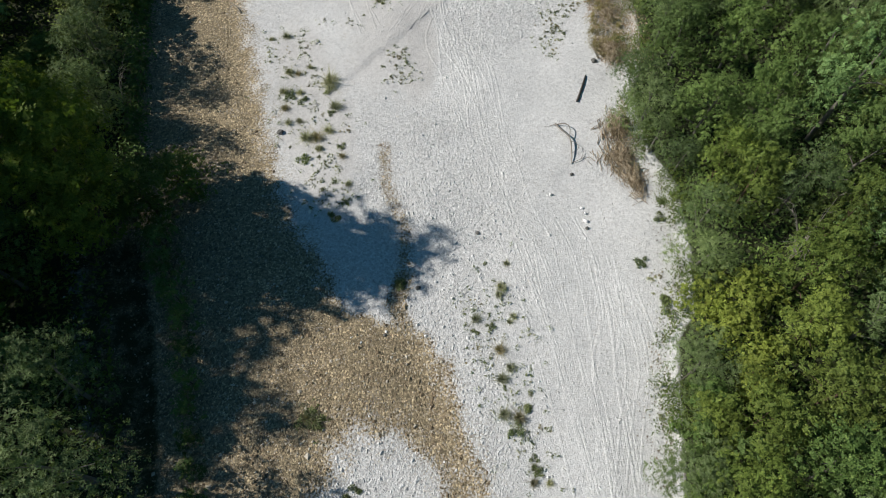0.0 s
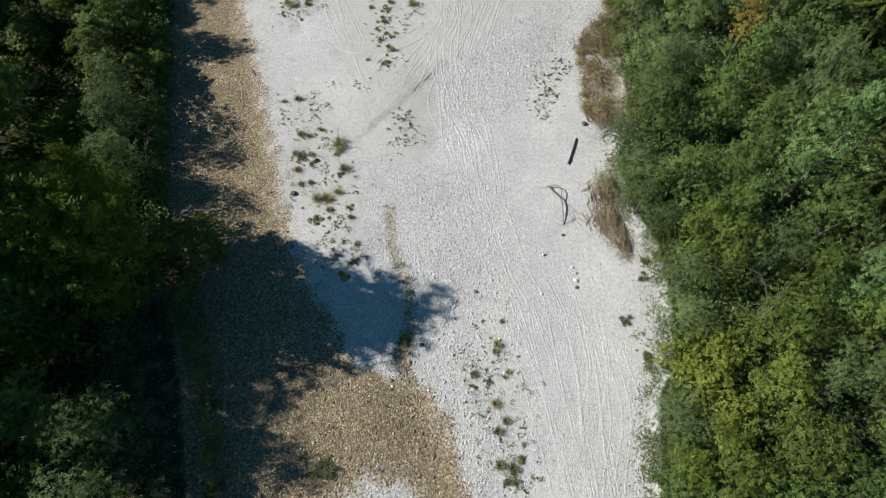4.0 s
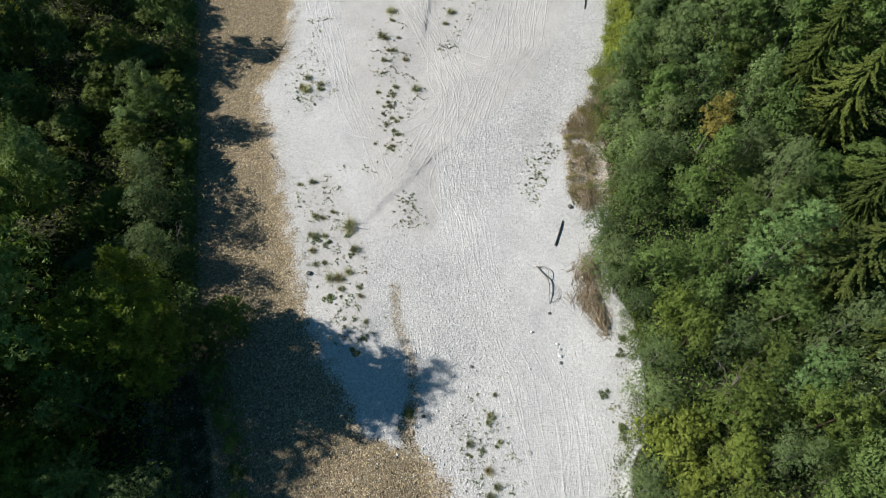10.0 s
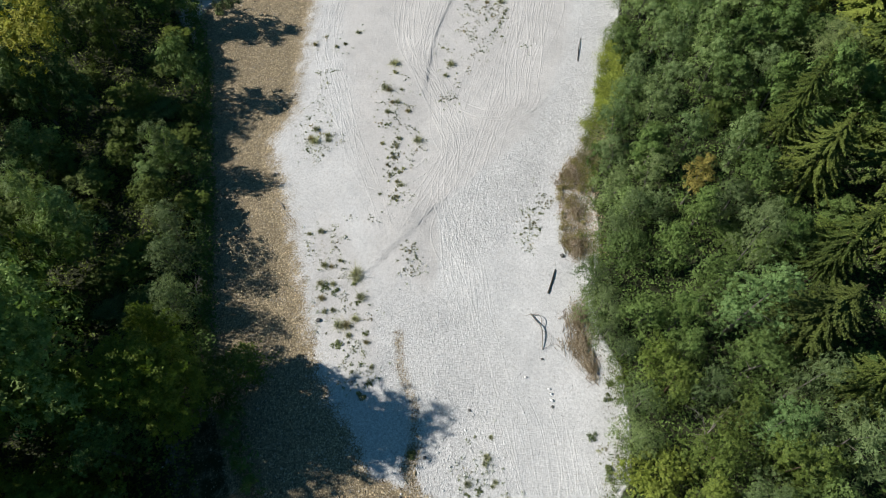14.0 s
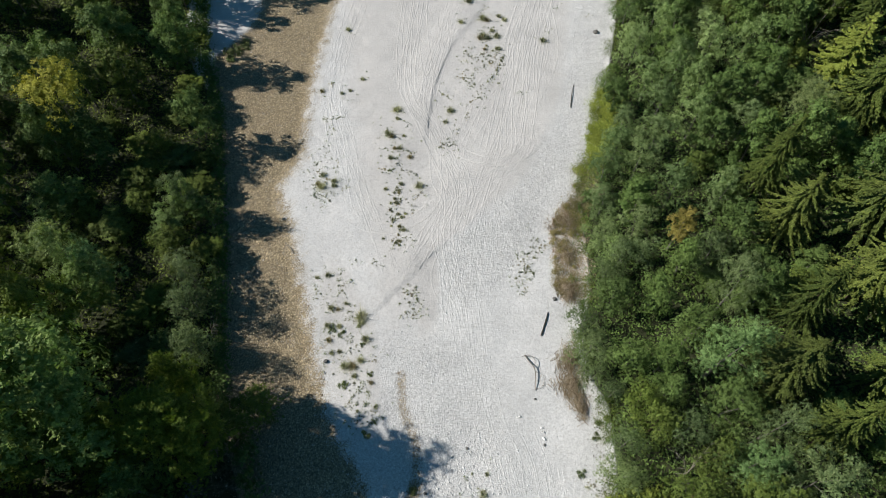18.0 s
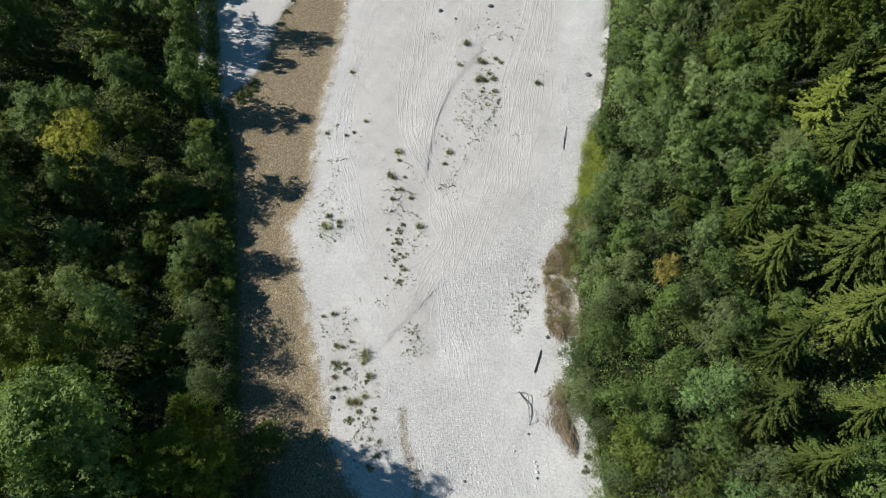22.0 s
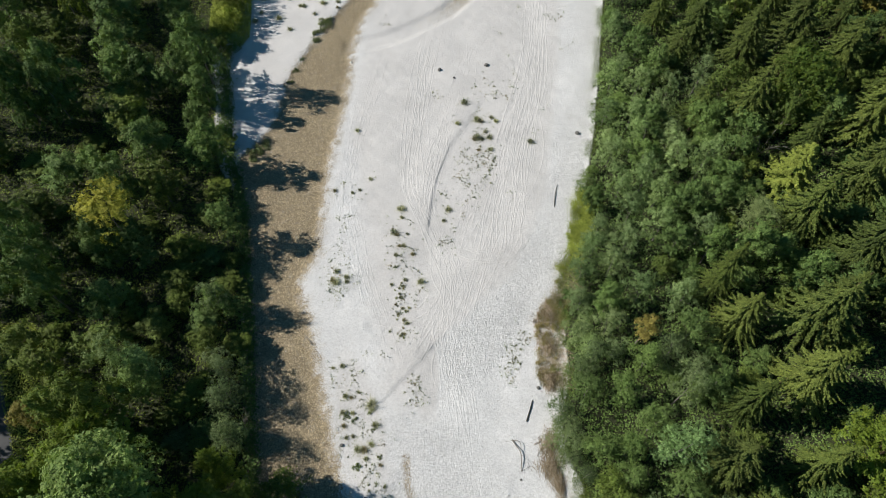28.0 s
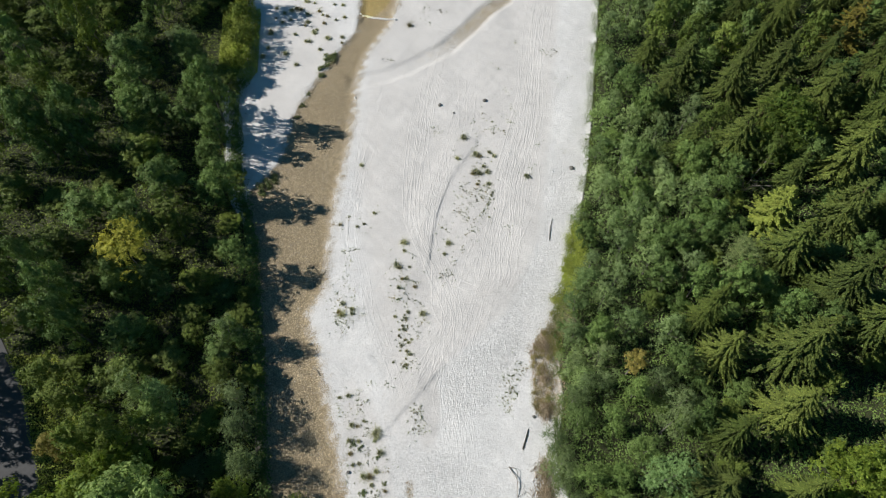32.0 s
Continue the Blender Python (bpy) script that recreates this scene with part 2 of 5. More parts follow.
def bark_material(name, dark, light, scale=6.0):
    m, nodes, links, b = material(name, 0.9)
    co = nodes.new("ShaderNodeTexCoord").outputs["Object"]
    n = noise_node(nodes, links, co, scale, 5, 0.7)
    links.new(mix_node(nodes, links, n, dark, light), b.inputs["Base Color"])
    bump_node(nodes, links, n, 0.7, 0.04, b)
    return m


GRAVEL_DARK, GRAVEL_LIGHT = (0.66, 0.65, 0.625), (0.78, 0.77, 0.75)
SAND_DARK, SAND_LIGHT = (0.600, 0.576, 0.545), (0.715, 0.694, 0.664)
WET_DARK, WET_LIGHT = (0.28, 0.216, 0.13), (0.48, 0.392, 0.247)
GROUND = ground_material()
STONE_PALE = stone_material("pale_stone", [(0.0, (0.47, 0.46, 0.44)), (0.12, (0.59, 0.58, 0.555)), (0.7, (0.69, 0.68, 0.655)), (1.0, (0.82, 0.81, 0.79))])
STONE_BROWN = stone_material("coated_stone", [(0.0, (0.16, 0.12, 0.075)), (0.4, (0.26, 0.195, 0.12)), (0.8, (0.35, 0.28, 0.18)), (1.0, (0.62, 0.57, 0.48))])
STONE_DARK = stone_material("dark_stone", [(0.0, (0.07, 0.07, 0.065)), (1.0, (0.16, 0.155, 0.14))])
STONE_WHITE = stone_material("white_stone", [(0.0, (0.72, 0.71, 0.68)), (1.0, (0.85, 0.84, 0.82))])
BARK_GREY = bark_material("grey_bark", (0.09, 0.08, 0.065), (0.24, 0.22, 0.19))
BARK_BROWN = bark_material("brown_bark", (0.05, 0.035, 0.022), (0.16, 0.11, 0.07))
DRIFTWOOD = bark_material("driftwood", (0.13, 0.115, 0.095), (0.34, 0.31, 0.265), 3.0)
DARK_WOOD = bark_material("charred_wood", (0.035, 0.03, 0.026), (0.12, 0.105, 0.09), 3.0)
DEBRIS = stone_material("dry_twigs", [(0.0, (0.13, 0.095, 0.05)), (0.5, (0.31, 0.235, 0.14)), (1.0, (0.52, 0.44, 0.33))])
LEAF_WILLOW = leaf_material("willow_leaf", (0.062, 0.108, 0.040), (0.195, 0.260, 0.106), (0.28, 0.34, 0.15), 0.62, 0.24)
LEAF_SALLOW = leaf_material("sallow_leaf", (0.085, 0.150, 0.048), (0.270, 0.370, 0.135), (0.34, 0.42, 0.19), 0.62, 0.24)
LEAF_GREEN = leaf_material("alder_leaf", (0.043, 0.090, 0.022), (0.155, 0.236, 0.066), (0.205, 0.275, 0.08))
LEAF_BRIGHT = leaf_material("hazel_leaf", (0.062, 0.104, 0.022), (0.172, 0.232, 0.048), (0.215, 0.255, 0.056))
LEAF_BRAMBLE = leaf_material("bramble_leaf", (0.105, 0.155, 0.027), (0.30, 0.375, 0.066), (0.41, 0.43, 0.09))
NEEDLE_PINE = leaf_material("pine_needle", (0.085, 0.135, 0.045), (0.235, 0.305, 0.110), (0.28, 0.31, 0.12), 0.6, 0.10)
LEAF_PALE = leaf_material("sycamore_leaf", (0.105, 0.182, 0.042), (0.315, 0.435, 0.120), (0.38, 0.46, 0.14), 0.62, 0.26)
LEAF_SILVER = leaf_material("silver_leaf", (0.050, 0.116, 0.036), (0.158, 0.264, 0.086), (0.25, 0.35, 0.14), 0.6)
LEAF_YELLOW = leaf_material("yellow_leaf", (0.24, 0.25, 0.03), (0.50, 0.46, 0.07), (0.40, 0.41, 0.06))
LEAF_ORANGE = leaf_material("orange_leaf", (0.18, 0.16, 0.035), (0.48, 0.37, 0.10), (0.30, 0.28, 0.07))
LEAF_MAPLE = leaf_material("maple_leaf", (0.058, 0.104, 0.017), (0.155, 0.225, 0.036), (0.22, 0.26, 0.037), 0.62, 0.36)
NEEDLE = leaf_material("spruce_needle", (0.034, 0.060, 0.014), (0.138, 0.184, 0.042), (0.19, 0.22, 0.05), 0.6, 0.18)
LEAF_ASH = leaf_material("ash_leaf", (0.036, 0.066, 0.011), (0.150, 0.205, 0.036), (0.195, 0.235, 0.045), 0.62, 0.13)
NEEDLE_LARCH = leaf_material("larch_needle", (0.080, 0.125, 0.024), (0.225, 0.285, 0.055), (0.30, 0.33, 0.07), 0.6, 0.16)
NEEDLE_BROWN = leaf_material("dry_needle", (0.11, 0.10, 0.02), (0.24, 0.20, 0.04), (0.16, 0.17, 0.03), 0.6, 0.12)
GRASS = leaf_material("grass_blade", (0.070, 0.120, 0.020), (0.16, 0.23, 0.04), (0.20, 0.23, 0.05))
HERB_GREY = leaf_material("grey_herb", (0.21, 0.22, 0.15), (0.42, 0.43, 0.31), (0.45, 0.42, 0.32), 0.62, 0.35)
HERB_GREEN = leaf_material("green_herb", (0.090, 0.128, 0.050), (0.215, 0.265, 0.110), (0.27, 0.27, 0.14), 0.62, 0.3)
HERB_BROWN = leaf_material("dry_herb", (0.20, 0.18, 0.11), (0.40, 0.36, 0.24), (0.42, 0.35, 0.25), 0.62, 0.3)


# ---- the lie of the land ----
def along(table):
    ys, xs = zip(*table)
    return lambda y: np.interp(y, ys, xs)


# where the woods begin on either bank, and the two margins of the stream bed, by distance up the valley
BANK_RIGHT = along([(-40, 10), (5.6, 14.2), (12, 15.0), (16, 15.6), (18, 17.2), (24, 17.8), (29.5, 17.6), (33, 15.9), (37, 15.6), (41, 16.3), (43.5, 17.2), (48, 17.3), (54, 17.3), (57.5, 17.4), (61, 17.8), (66.5, 20.2), (75, 22.4), (89.5, 26.0), (103, 28.4), (120, 31.2), (138, 34), (200, 48), (400, 90)])
BANK_LEFT = along([(-40, -14), (5.6, -18.6), (12, -20.8), (23, -24.6), (31, -25.0), (43, -27.4), (50, -28.6), (60, -30.6), (73, -33.2), (87, -38), (96, -39.6), (108, -42.4), (115, -39.6), (137, -42), (200, -52), (400, -90)])
BED_RIGHT = along([(-40, 12), (-10, 8), (5.5, 2.8), (8.3, 1.7), (12, 0.6), (16.3, -1.2), (17.2, -4.0), (18.4, -7.0), (20, -8.6), (22, -9.2), (24, -10.6), (26, -12.2), (32, -14.4), (39, -16.3), (46, -18.3), (54, -20.6), (58.5, -22.6), (61.0, -22.2), (64.5, -20.2), (71, -20.4), (82, -20.3), (92, -19.1), (104, -18.1), (111, -18.5), (121, -16.6), (130, -12.3), (138, -10.4), (200, -2), (400, 10)])
BED_LEFT = along([(-40, -14), (0, -21), (12, -24.0), (18, -26), (24, -28), (43, -28.6), (60, -32.6), (80, -36.8), (84, -36.6), (87, -34.4), (91, -32), (104, -30.2), (111, -27.7), (120, -23.8), (127, -19.7), (138, -19.4), (200, -12), (400, 0)])
FLOOD_EDGE = along([(40, 15.4), (42.5, 14.6), (44, 13.9), (52, 13.6), (54, 14.0), (56, 15.0), (58, 16.8), (62, 18.2)])
ROAD = along([(-40, -44), (20, -51.6), (31, -56.3), (37, -59.5), (45, -63.5), (54, -70.5), (60, -76), (70, -94), (100, -122), (200, -190), (400, -360)])


def near_line(x, y, pts):
    """Distance to a broken line, and the side on which a place lies (plus: left of its course)."""
    best = np.full(x.shape, 1e9)
    side = np.zeros(x.shape)
    for (x0, y0), (x1, y1) in zip(pts, pts[1:]):
        dx, dy = x1 - x0, y1 - y0
        t = np.clip(((x - x0) * dx + (y - y0) * dy) / (dx * dx + dy * dy), 0, 1)
        d = np.hypot(x - x0 - t * dx, y - y0 - t * dy)
        s = np.sign(dx * (y - y0) - dy * (x - x0))
        near = d < best
        best, side = np.where(near, d, best), np.where(near, s, side)
    return best, side


def smooth(v, lo, hi):
    t = np.clip((v - lo) / (hi - lo), 0, 1)
    return t * t * (3 - 2 * t)


def waves(x, y, size, seed=0):
    """Cheap uneven relief, about -1 to 1."""
    r = np.random.default_rng(seed)
    out = np.zeros(np.shape(x))
    for _ in range(7):
        a, p, k = r.uniform(0, 2 * np.pi), r.uniform(0, 2 * np.pi), r.uniform(0.6, 1.7) * 2 * np.pi / size
        out = out + np.sin(k * (x * np.cos(a) + y * np.sin(a)) + p)
    return out / 4


TERRACE_1 = [(-5.0, 44.8), (-4.0, 45.9), (-3.0, 47.2), (-1.2, 49.4), (1.0, 51.3), (4.0, 54.1), (6.3, 57.2), (8.7, 60.4), (10.9, 63.6), (13.4, 66.8), (16.8, 70.7)]
TERRACE_2 = [(5.7, 95.0), (4.7, 92.9), (3.1, 90.5), (1.2, 87.2), (-0.3, 83.1), (-1.5, 78.5), (-1.9, 76.4), (-2.4, 72.0)]
RUNNEL = [(26, 160), (13.2, 137.8), (9.2, 134.0), (5.3, 128.4), (0.3, 122.2), (-5.1, 118.3), (-8.0, 116.3), (-12.6, 113.9), (-18.4, 112.2)]
POOL = [(-15.2, 131.5), (-15.0, 138), (-11, 152), (-4, 175)]


def land(x, y):
    """Height of the ground."""
    x, y = np.asarray(x, float), np.asarray(y, float)
    right, left = x - BANK_RIGHT(y), BANK_LEFT(y) - x
    z = 0.07 * waves(x, y, 9.0, 1) + 0.03 * waves(x, y, 3.0, 2)
    bed = smooth(BED_RIGHT(y) - x, -0.4, 1.6) * smooth(x - BED_LEFT(y), -0.5, 1.5)
    z = z - 0.28 * bed
    d, s = near_line(x, y, TERRACE_1)
    z = z + (0.05 + 0.09 * smooth(y, 54, 49)) * smooth(s * d, -0.2, 0.2) * smooth(d, 9.0, 3.0)
    d, s = near_line(x, y, TERRACE_2)
    z = z + 0.13 * smooth(-s * d, -0.25, 0.25) * smooth(d, 6.0, 2.0)
    d, _ = near_line(x, y, RUNNEL)
    z = z - 0.28 * smooth(d, 2.4, 1.2)
    d, _ = near_line(x, y, POOL)
    z = z - 0.25 * smooth(d, 4.2, 2.4)
    z = z + 0.8 * smooth(right, 0.0, 3.5) + 0.07 * np.clip(right - 4, 0, 90) + 0.12 * np.clip(right - 11, 0, 90) + 0.4 * waves(x, y, 17, 3) * smooth(right, 2, 12)
    z = z + 1.1 * smooth(left, -0.3, 2.5) + 0.35 * waves(x, y, 15, 4) * smooth(left, 2, 12)
    road = smooth(np.abs(x - ROAD(y) + 3.0), 5.0, 3.4)
    return z * (1 - road) + 1.6 * road


def masks(x, y):
    right, left = x - BANK_RIGHT(y), BANK_LEFT(y) - x
    jag = 0.5 * waves(x, y, 3.5, 21) + 0.25 * waves(x, y, 1.2, 22)
    bed = smooth(BED_RIGHT(y) - x + jag, -2.2, 1.7) * smooth(x - BED_LEFT(y) + jag, -0.9, 1.2)
    bar = smooth(np.hypot((x + 4.2 - 0.25 * (8 - y)) / 4.0, (y - 4.0) / 5.6) + 0.25 * jag, 1.5, 0.5)
    bar = np.maximum(bar, 0.85 * smooth(np.hypot((x + 4.0) / 3.4, (y - 19.4) / 1.8) + 0.25 * jag, 1.3, 0.6))
    bed = bed * (1 - 0.95 * bar)
    d, _ = near_line(x, y, RUNNEL)
    wet = np.maximum(bed, 0.66 * smooth(d, 2.9, 0.8) * smooth(y, 114, 130))
    d1, _ = near_line(x, y, [(-2.9, 20.4), (-3.0, 25), (-4.6, 29), (-5.0, 33)])
    # brown coat that also paints shade onto the left gravel strip, not damp there
    wet = np.maximum(wet, smooth(np.abs(x - np.interp(y, [0, 6, 12, 18, 24], [-14.6, -15.8, -17.2, -18.6, -21])), 1.6, 0.8) * smooth(y, 26, 23))
    wet = np.maximum(wet, 0.55 * smooth(d1, 1.0, 0.2))
    d3, _ = near_line(x, y, [(-3.0, 20.9), (-3.5, 18.8), (-2.6, 16.2), (-0.7, 13.9), (0.3, 11.2), (0.7, 8.9), (1.0, 7.1)])
    wet = np.maximum(wet, 0.8 * smooth(d3, 1.2, 0.3))
    flood = smooth(x - FLOOD_EDGE(y) + 0.5 * jag, -0.3, 0.4) * smooth(right, 2.4, 1.4) * smooth(y, 42, 43.2) * smooth(y, 60, 57)
    wet = np.maximum(wet, 0.5 * flood)
    fan = smooth(x - np.interp(y, [40, 46, 60, 90, 120], [-9, -8.5, -12, -17, -16]), -3, 3) * smooth(np.interp(y, [36, 46, 51.5, 61, 75, 100, 140], [-4, -3.2, 1.2, 11, 17, 21, 26]) - x, -1.5, 1.5) * smooth(y, 36, 44)
    edge = smooth(np.hypot((x + 30) / 9, (y - 112) / 26), 1.1, 0.7)
    herbs = smooth(np.hypot((x + 11.4 + 0.25 * (y - 37)) / 3.4, (y - 37) / 11.5) + 0.12 * jag, 1.15, 0.75)
    tongue = smooth(np.hypot((x + 2.4) / 2.0, (y - 44) / 7.0) + 0.12 * jag, 1.2, 0.6)
    sand = np.clip(np.maximum(np.maximum(0.9 * fan, 0.8 * edge), np.maximum(0.75 * herbs, tongue)), 0, 1) * (1 - wet)
    soil_and_shade = np.maximum(smooth(right, 0.2, 1.6), smooth(left + 1.6 * smooth(y, 82, 76) + 0.9 * smooth(y, 30, 24) - 3.2 * smooth(y, 26, 22), 1.5, 4.0))
    # shade put into the colour: gravel left of this line is darkened
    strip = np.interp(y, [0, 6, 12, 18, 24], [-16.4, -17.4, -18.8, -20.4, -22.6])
    soil_and_shade = np.maximum(soil_and_shade, 0.62 * smooth(strip - x, 0.0, 1.0) * smooth(y, 26, 23))
    coarse = 0.8 * smooth(np.hypot((x + 2) / 9, (y - 27) / 14), 1.2, 0.5)
    coarse = np.maximum(coarse, smooth(np.hypot((x - 8 - 0.45 * (y - 55)) / 6.5, (y - 55) / 15), 1.15, 0.6))
    coarse = np.maximum(coarse, 0.8 * smooth(np.hypot((x + 2) / 8, (y - 9) / 12), 1.2, 0.6))
    coarse = np.maximum(coarse, 0.9 * smooth(right, -9, -1.5) * smooth(y, 50, 58) * smooth(y, 104, 88))
    coarse = np.maximum(coarse, 0.6 * smooth(right, -5, -0.5) * smooth(y, 45, 60)) * (1 - sand) * (0.75 + 0.25 * jag)
    return wet, sand, soil_and_shade, np.clip(coarse, 0, 1)


def axis(*spans):
    out = []
    for lo, hi, step in spans:
        out.append(np.arange(lo, hi, step))
    return np.concatenate(out + [[spans[-1][1]]])


gx = axis((-3000, -400, 400), (-400, -110, 30), (-110, -44, 1.5), (-44, 36, 0.4), (36, 110, 1.5), (110, 400, 30), (400, 3000, 400))
gy = axis((-3000, -300, 400), (-300, -30, 30), (-30, 4, 1.5), (4, 70, 0.4), (70, 142, 0.6), (142, 300, 6), (300, 900, 60), (900, 3300, 400))
X, Y = np.meshgrid(gx, gy)
wet, sand, soil_and_shade, coarse = masks(X, Y)
grid = np.arange(X.size).reshape(X.shape)
quads = np.stack([grid[:-1, :-1], grid[:-1, 1:], grid[1:, 1:], grid[1:, :-1]], -1).reshape(-1, 4)
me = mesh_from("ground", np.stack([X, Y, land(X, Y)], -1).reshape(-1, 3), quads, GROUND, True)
for key, layer in (("wet", wet), ("sand", sand), ("soil_and_shade", soil_and_shade), ("coarse", coarse)):
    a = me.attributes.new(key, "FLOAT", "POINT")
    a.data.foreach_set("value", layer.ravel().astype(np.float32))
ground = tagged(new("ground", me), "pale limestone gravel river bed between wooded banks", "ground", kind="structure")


# ---- road beyond the left wood ----
def ribbon(name, centre, half, lift, mat, ys):
    xs = np.array([centre(y) for y in ys])
    t = np.gradient(np.stack([xs, ys], -1), axis=0)
    t = unit(t)
    nrm = np.stack([t[:, 1], -t[:, 0]], -1)
    v = []
    for k in (-half, -half * 0.4, half * 0.4, half):
        p = np.stack([xs, ys], -1) + nrm * k
        v.append(np.column_stack([p, np.full(len(ys), 1.6 + lift - 0.02 * abs(k))]))
    v = np.stack(v, 1).reshape(-1, 3)
    i, k = np.meshgrid(np.arange(len(ys) - 1), np.arange(3), indexing="ij")
    f = np.stack([i * 4 + k, i * 4 + k + 1, (i + 1) * 4 + k + 1, (i + 1) * 4 + k], -1).reshape(-1, 4)
    return mesh_from(name, v, f, mat)


def asphalt():
    m, nodes, links, b = material("asphalt", 0.85)
    co = nodes.new("ShaderNodeNewGeometry").outputs["Position"]
    n = noise_node(nodes, links, co, 0.8, 6, 0.75)
    links.new(mix_node(nodes, links, n, (0.045, 0.046, 0.048), (0.10, 0.10, 0.10)), b.inputs["Base Color"])
    bump_node(nodes, links, noise_node(nodes, links, co, 60, 3), 0.4, 0.01, b)
    return m


tagged(new("road", ribbon("road", lambda y: ROAD(y) - 3.2, 2.8, 0.09, asphalt(), np.arange(-30, 260, 3.0))), "narrow grey asphalt road beside the wood", "road", kind="structure")


# ---- stones ----
OCTA = np.array([(1, 0, 0), (-1, 0, 0), (0, 1, 0), (0, -1, 0), (0, 0, 1), (0, 0, -0.5)], float)
OCTA_F = np.array([(0, 2, 4), (2, 1, 4), (1, 3, 4), (3, 0, 4), (2, 0, 5), (1, 2, 5), (3, 1, 5), (0, 3, 5)])


def stones(name, rng, x, y, size, mat, label):
    n = len(x)
    v = OCTA[None] * (1 + rng.uniform(-0.32, 0.32, (n, 6, 3))) + rng.uniform(-0.22, 0.22, (n, 6, 3))
    v = v * (size[:, None] * np.stack([np.ones(n), rng.uniform(0.6, 0.95, n), rng.uniform(0.35, 0.62, n)], -1))[:, None]
    a = rng.uniform(0, 2 * np.pi, n)
    c, s = np.cos(a)[:, None], np.sin(a)[:, None]
    px, py = v[:, :, 0] * c - v[:, :, 1] * s, v[:, :, 0] * s + v[:, :, 1] * c
    z = land(x, y)
    v = np.stack([px + x[:, None], py + y[:, None], v[:, :, 2] + z[:, None] + 0.1 * size[:, None]], -1)
    f = (OCTA_F[None] + 6 * np.arange(n)[:, None, None]).reshape(-1, 3)
    return tagged(new(name, mesh_from(name, v.reshape(-1, 3), f, mat)), label, "stones", kind="stuff")


rng = np.random.default_rng(11)
n = 330000
sx, sy = rng.uniform(-42, 34, n), 4 + 136 * rng.uniform(0, 1, n) ** 1.25
w, s, so, co = masks(sx, sy)
keep = (rng.uniform(0, 1, n) < (np.where(sy < 36, 0.48, 0.12) + np.where(sy > 44, 1.6, 0.85) * co) * (1 - 0.9 * s) * (1 - so) * 0.5) & (w < 0.45)
size = 0.050 * np.exp(rng.normal(0, 0.42, n)) * (1 + np.where(sy > 44, 0.62, 0.45) * co)
stones("gravel_stones", rng, sx[keep], sy[keep], np.clip(size[keep], 0.03, 0.19), STONE_PALE, "loose pale limestone pebbles and cobbles on the river bed")
keep = (rng.uniform(0, 1, n) < 0.40 * (1 - so) * np.where(sy < 30, 1.0, 0.7)) & (w >= 0.45)
size = 0.060 * np.exp(rng.normal(0, 0.42, n)) * np.where(sy < 24, 1.1, 1.0)
stones("stream_stones", rng, sx[keep], sy[keep], np.clip(size[keep], 0.03, 0.28), STONE_BROWN, "brown algae-coated stones in the shallow stream bed")


y = 4 + 34 * rng.uniform(0, 1, 2600) ** 1.1
x = BANK_RIGHT(y) - np.abs(rng.normal(0, 0.9, len(y))) + 0.3
ok = waves(x, y, 2.2, 44) > -0.3
stones("leaf_litter", rng, x[ok], y[ok], np.clip(0.04 * np.exp(rng.normal(0, 0.4, ok.sum())), 0.02, 0.1), stone_material("dry_litter", [(0.0, (0.09, 0.075, 0.05)), (0.5, (0.20, 0.16, 0.10)), (1.0, (0.34, 0.29, 0.20))]), "dry leaf litter and bits of twig at the gravel's edge")


y = rng.uniform(42.5, 57, 6200)
x = rng.uniform(13.4, 19, len(y))
ok = (waves(x, y, 1.8, 48) > -0.6) & (x > FLOOD_EDGE(y) + 0.35 * waves(x, y, 1.6, 47))
stones("leaf_litter", rng, x[ok], y[ok], np.clip(0.045 * np.exp(rng.normal(0, 0.4, ok.sum())), 0.02, 0.11), stone_material("brown_litter", [(0.0, (0.20, 0.13, 0.08)), (0.5, (0.42, 0.29, 0.19)), (1.0, (0.64, 0.53, 0.42))]), "brown flood litter and bits of bark on the bank")


def rock_mesh(name, seed, mat):
    r = np.random.default_rng(seed)
    bm = bmesh.new()
    bmesh.ops.create_icosphere(bm, subdivisions=2, radius=1.0)
    squash = r.uniform(0.55, 1.0, 3) * (1, 1, 0.75)
    for vert in bm.verts:
        k = 1 + 0.42 * noise.noise(vert.co * 1.4 + Vector((seed, 0, 0))) + 0.2 * noise.noise(vert.co * 3.1)
        vert.co = Vector((vert.co.x * squash[0] * k, vert.co.y * squash[1] * k, vert.co.z * squash[2] * k + 0.25))
    me = bpy.data.meshes.new(name)
    bm.to_mesh(me)
    bm.free()
    me.materials.append(mat)
    return me


def place(me, name, x, y, size, label, category, group="", turn=0.0, sink=0.0):
    ob = new(name, me)
    ob.matrix_basis = Matrix.LocRotScale((x, y, float(land(x, y)) - sink), Euler((0, 0, turn)), (size, size, size))
    return tagged(ob, label, category, group)


rock_white = [rock_mesh("rock", k, STONE_WHITE) for k in (3, 8)]
rock_dark = [rock_mesh("rock", k, STONE_DARK) for k in (5, 13)]
rock_pale = [rock_mesh("rock", k, STONE_PALE) for k in (21, 27)]
for k, (x, y, d) in enumerate([(8.5, 28.2, 0.40), (10.9, 27.0, 0.34), (11.1, 26.5, 0.40), (11.1, 25.8, 0.46), (-10.4, 23.1, 0.30), (-10.6, 26.6, 0.4), (9.6, 25.4, 0.2), (10.9, 24.2, 0.22), (-18.3, 107.8, 0.6)]):
    place(rock_white[k % 2], "rock", x, y, d / 2, "smooth white boulder lying on pale gravel", "rock", "white rocks", k * 1.3)
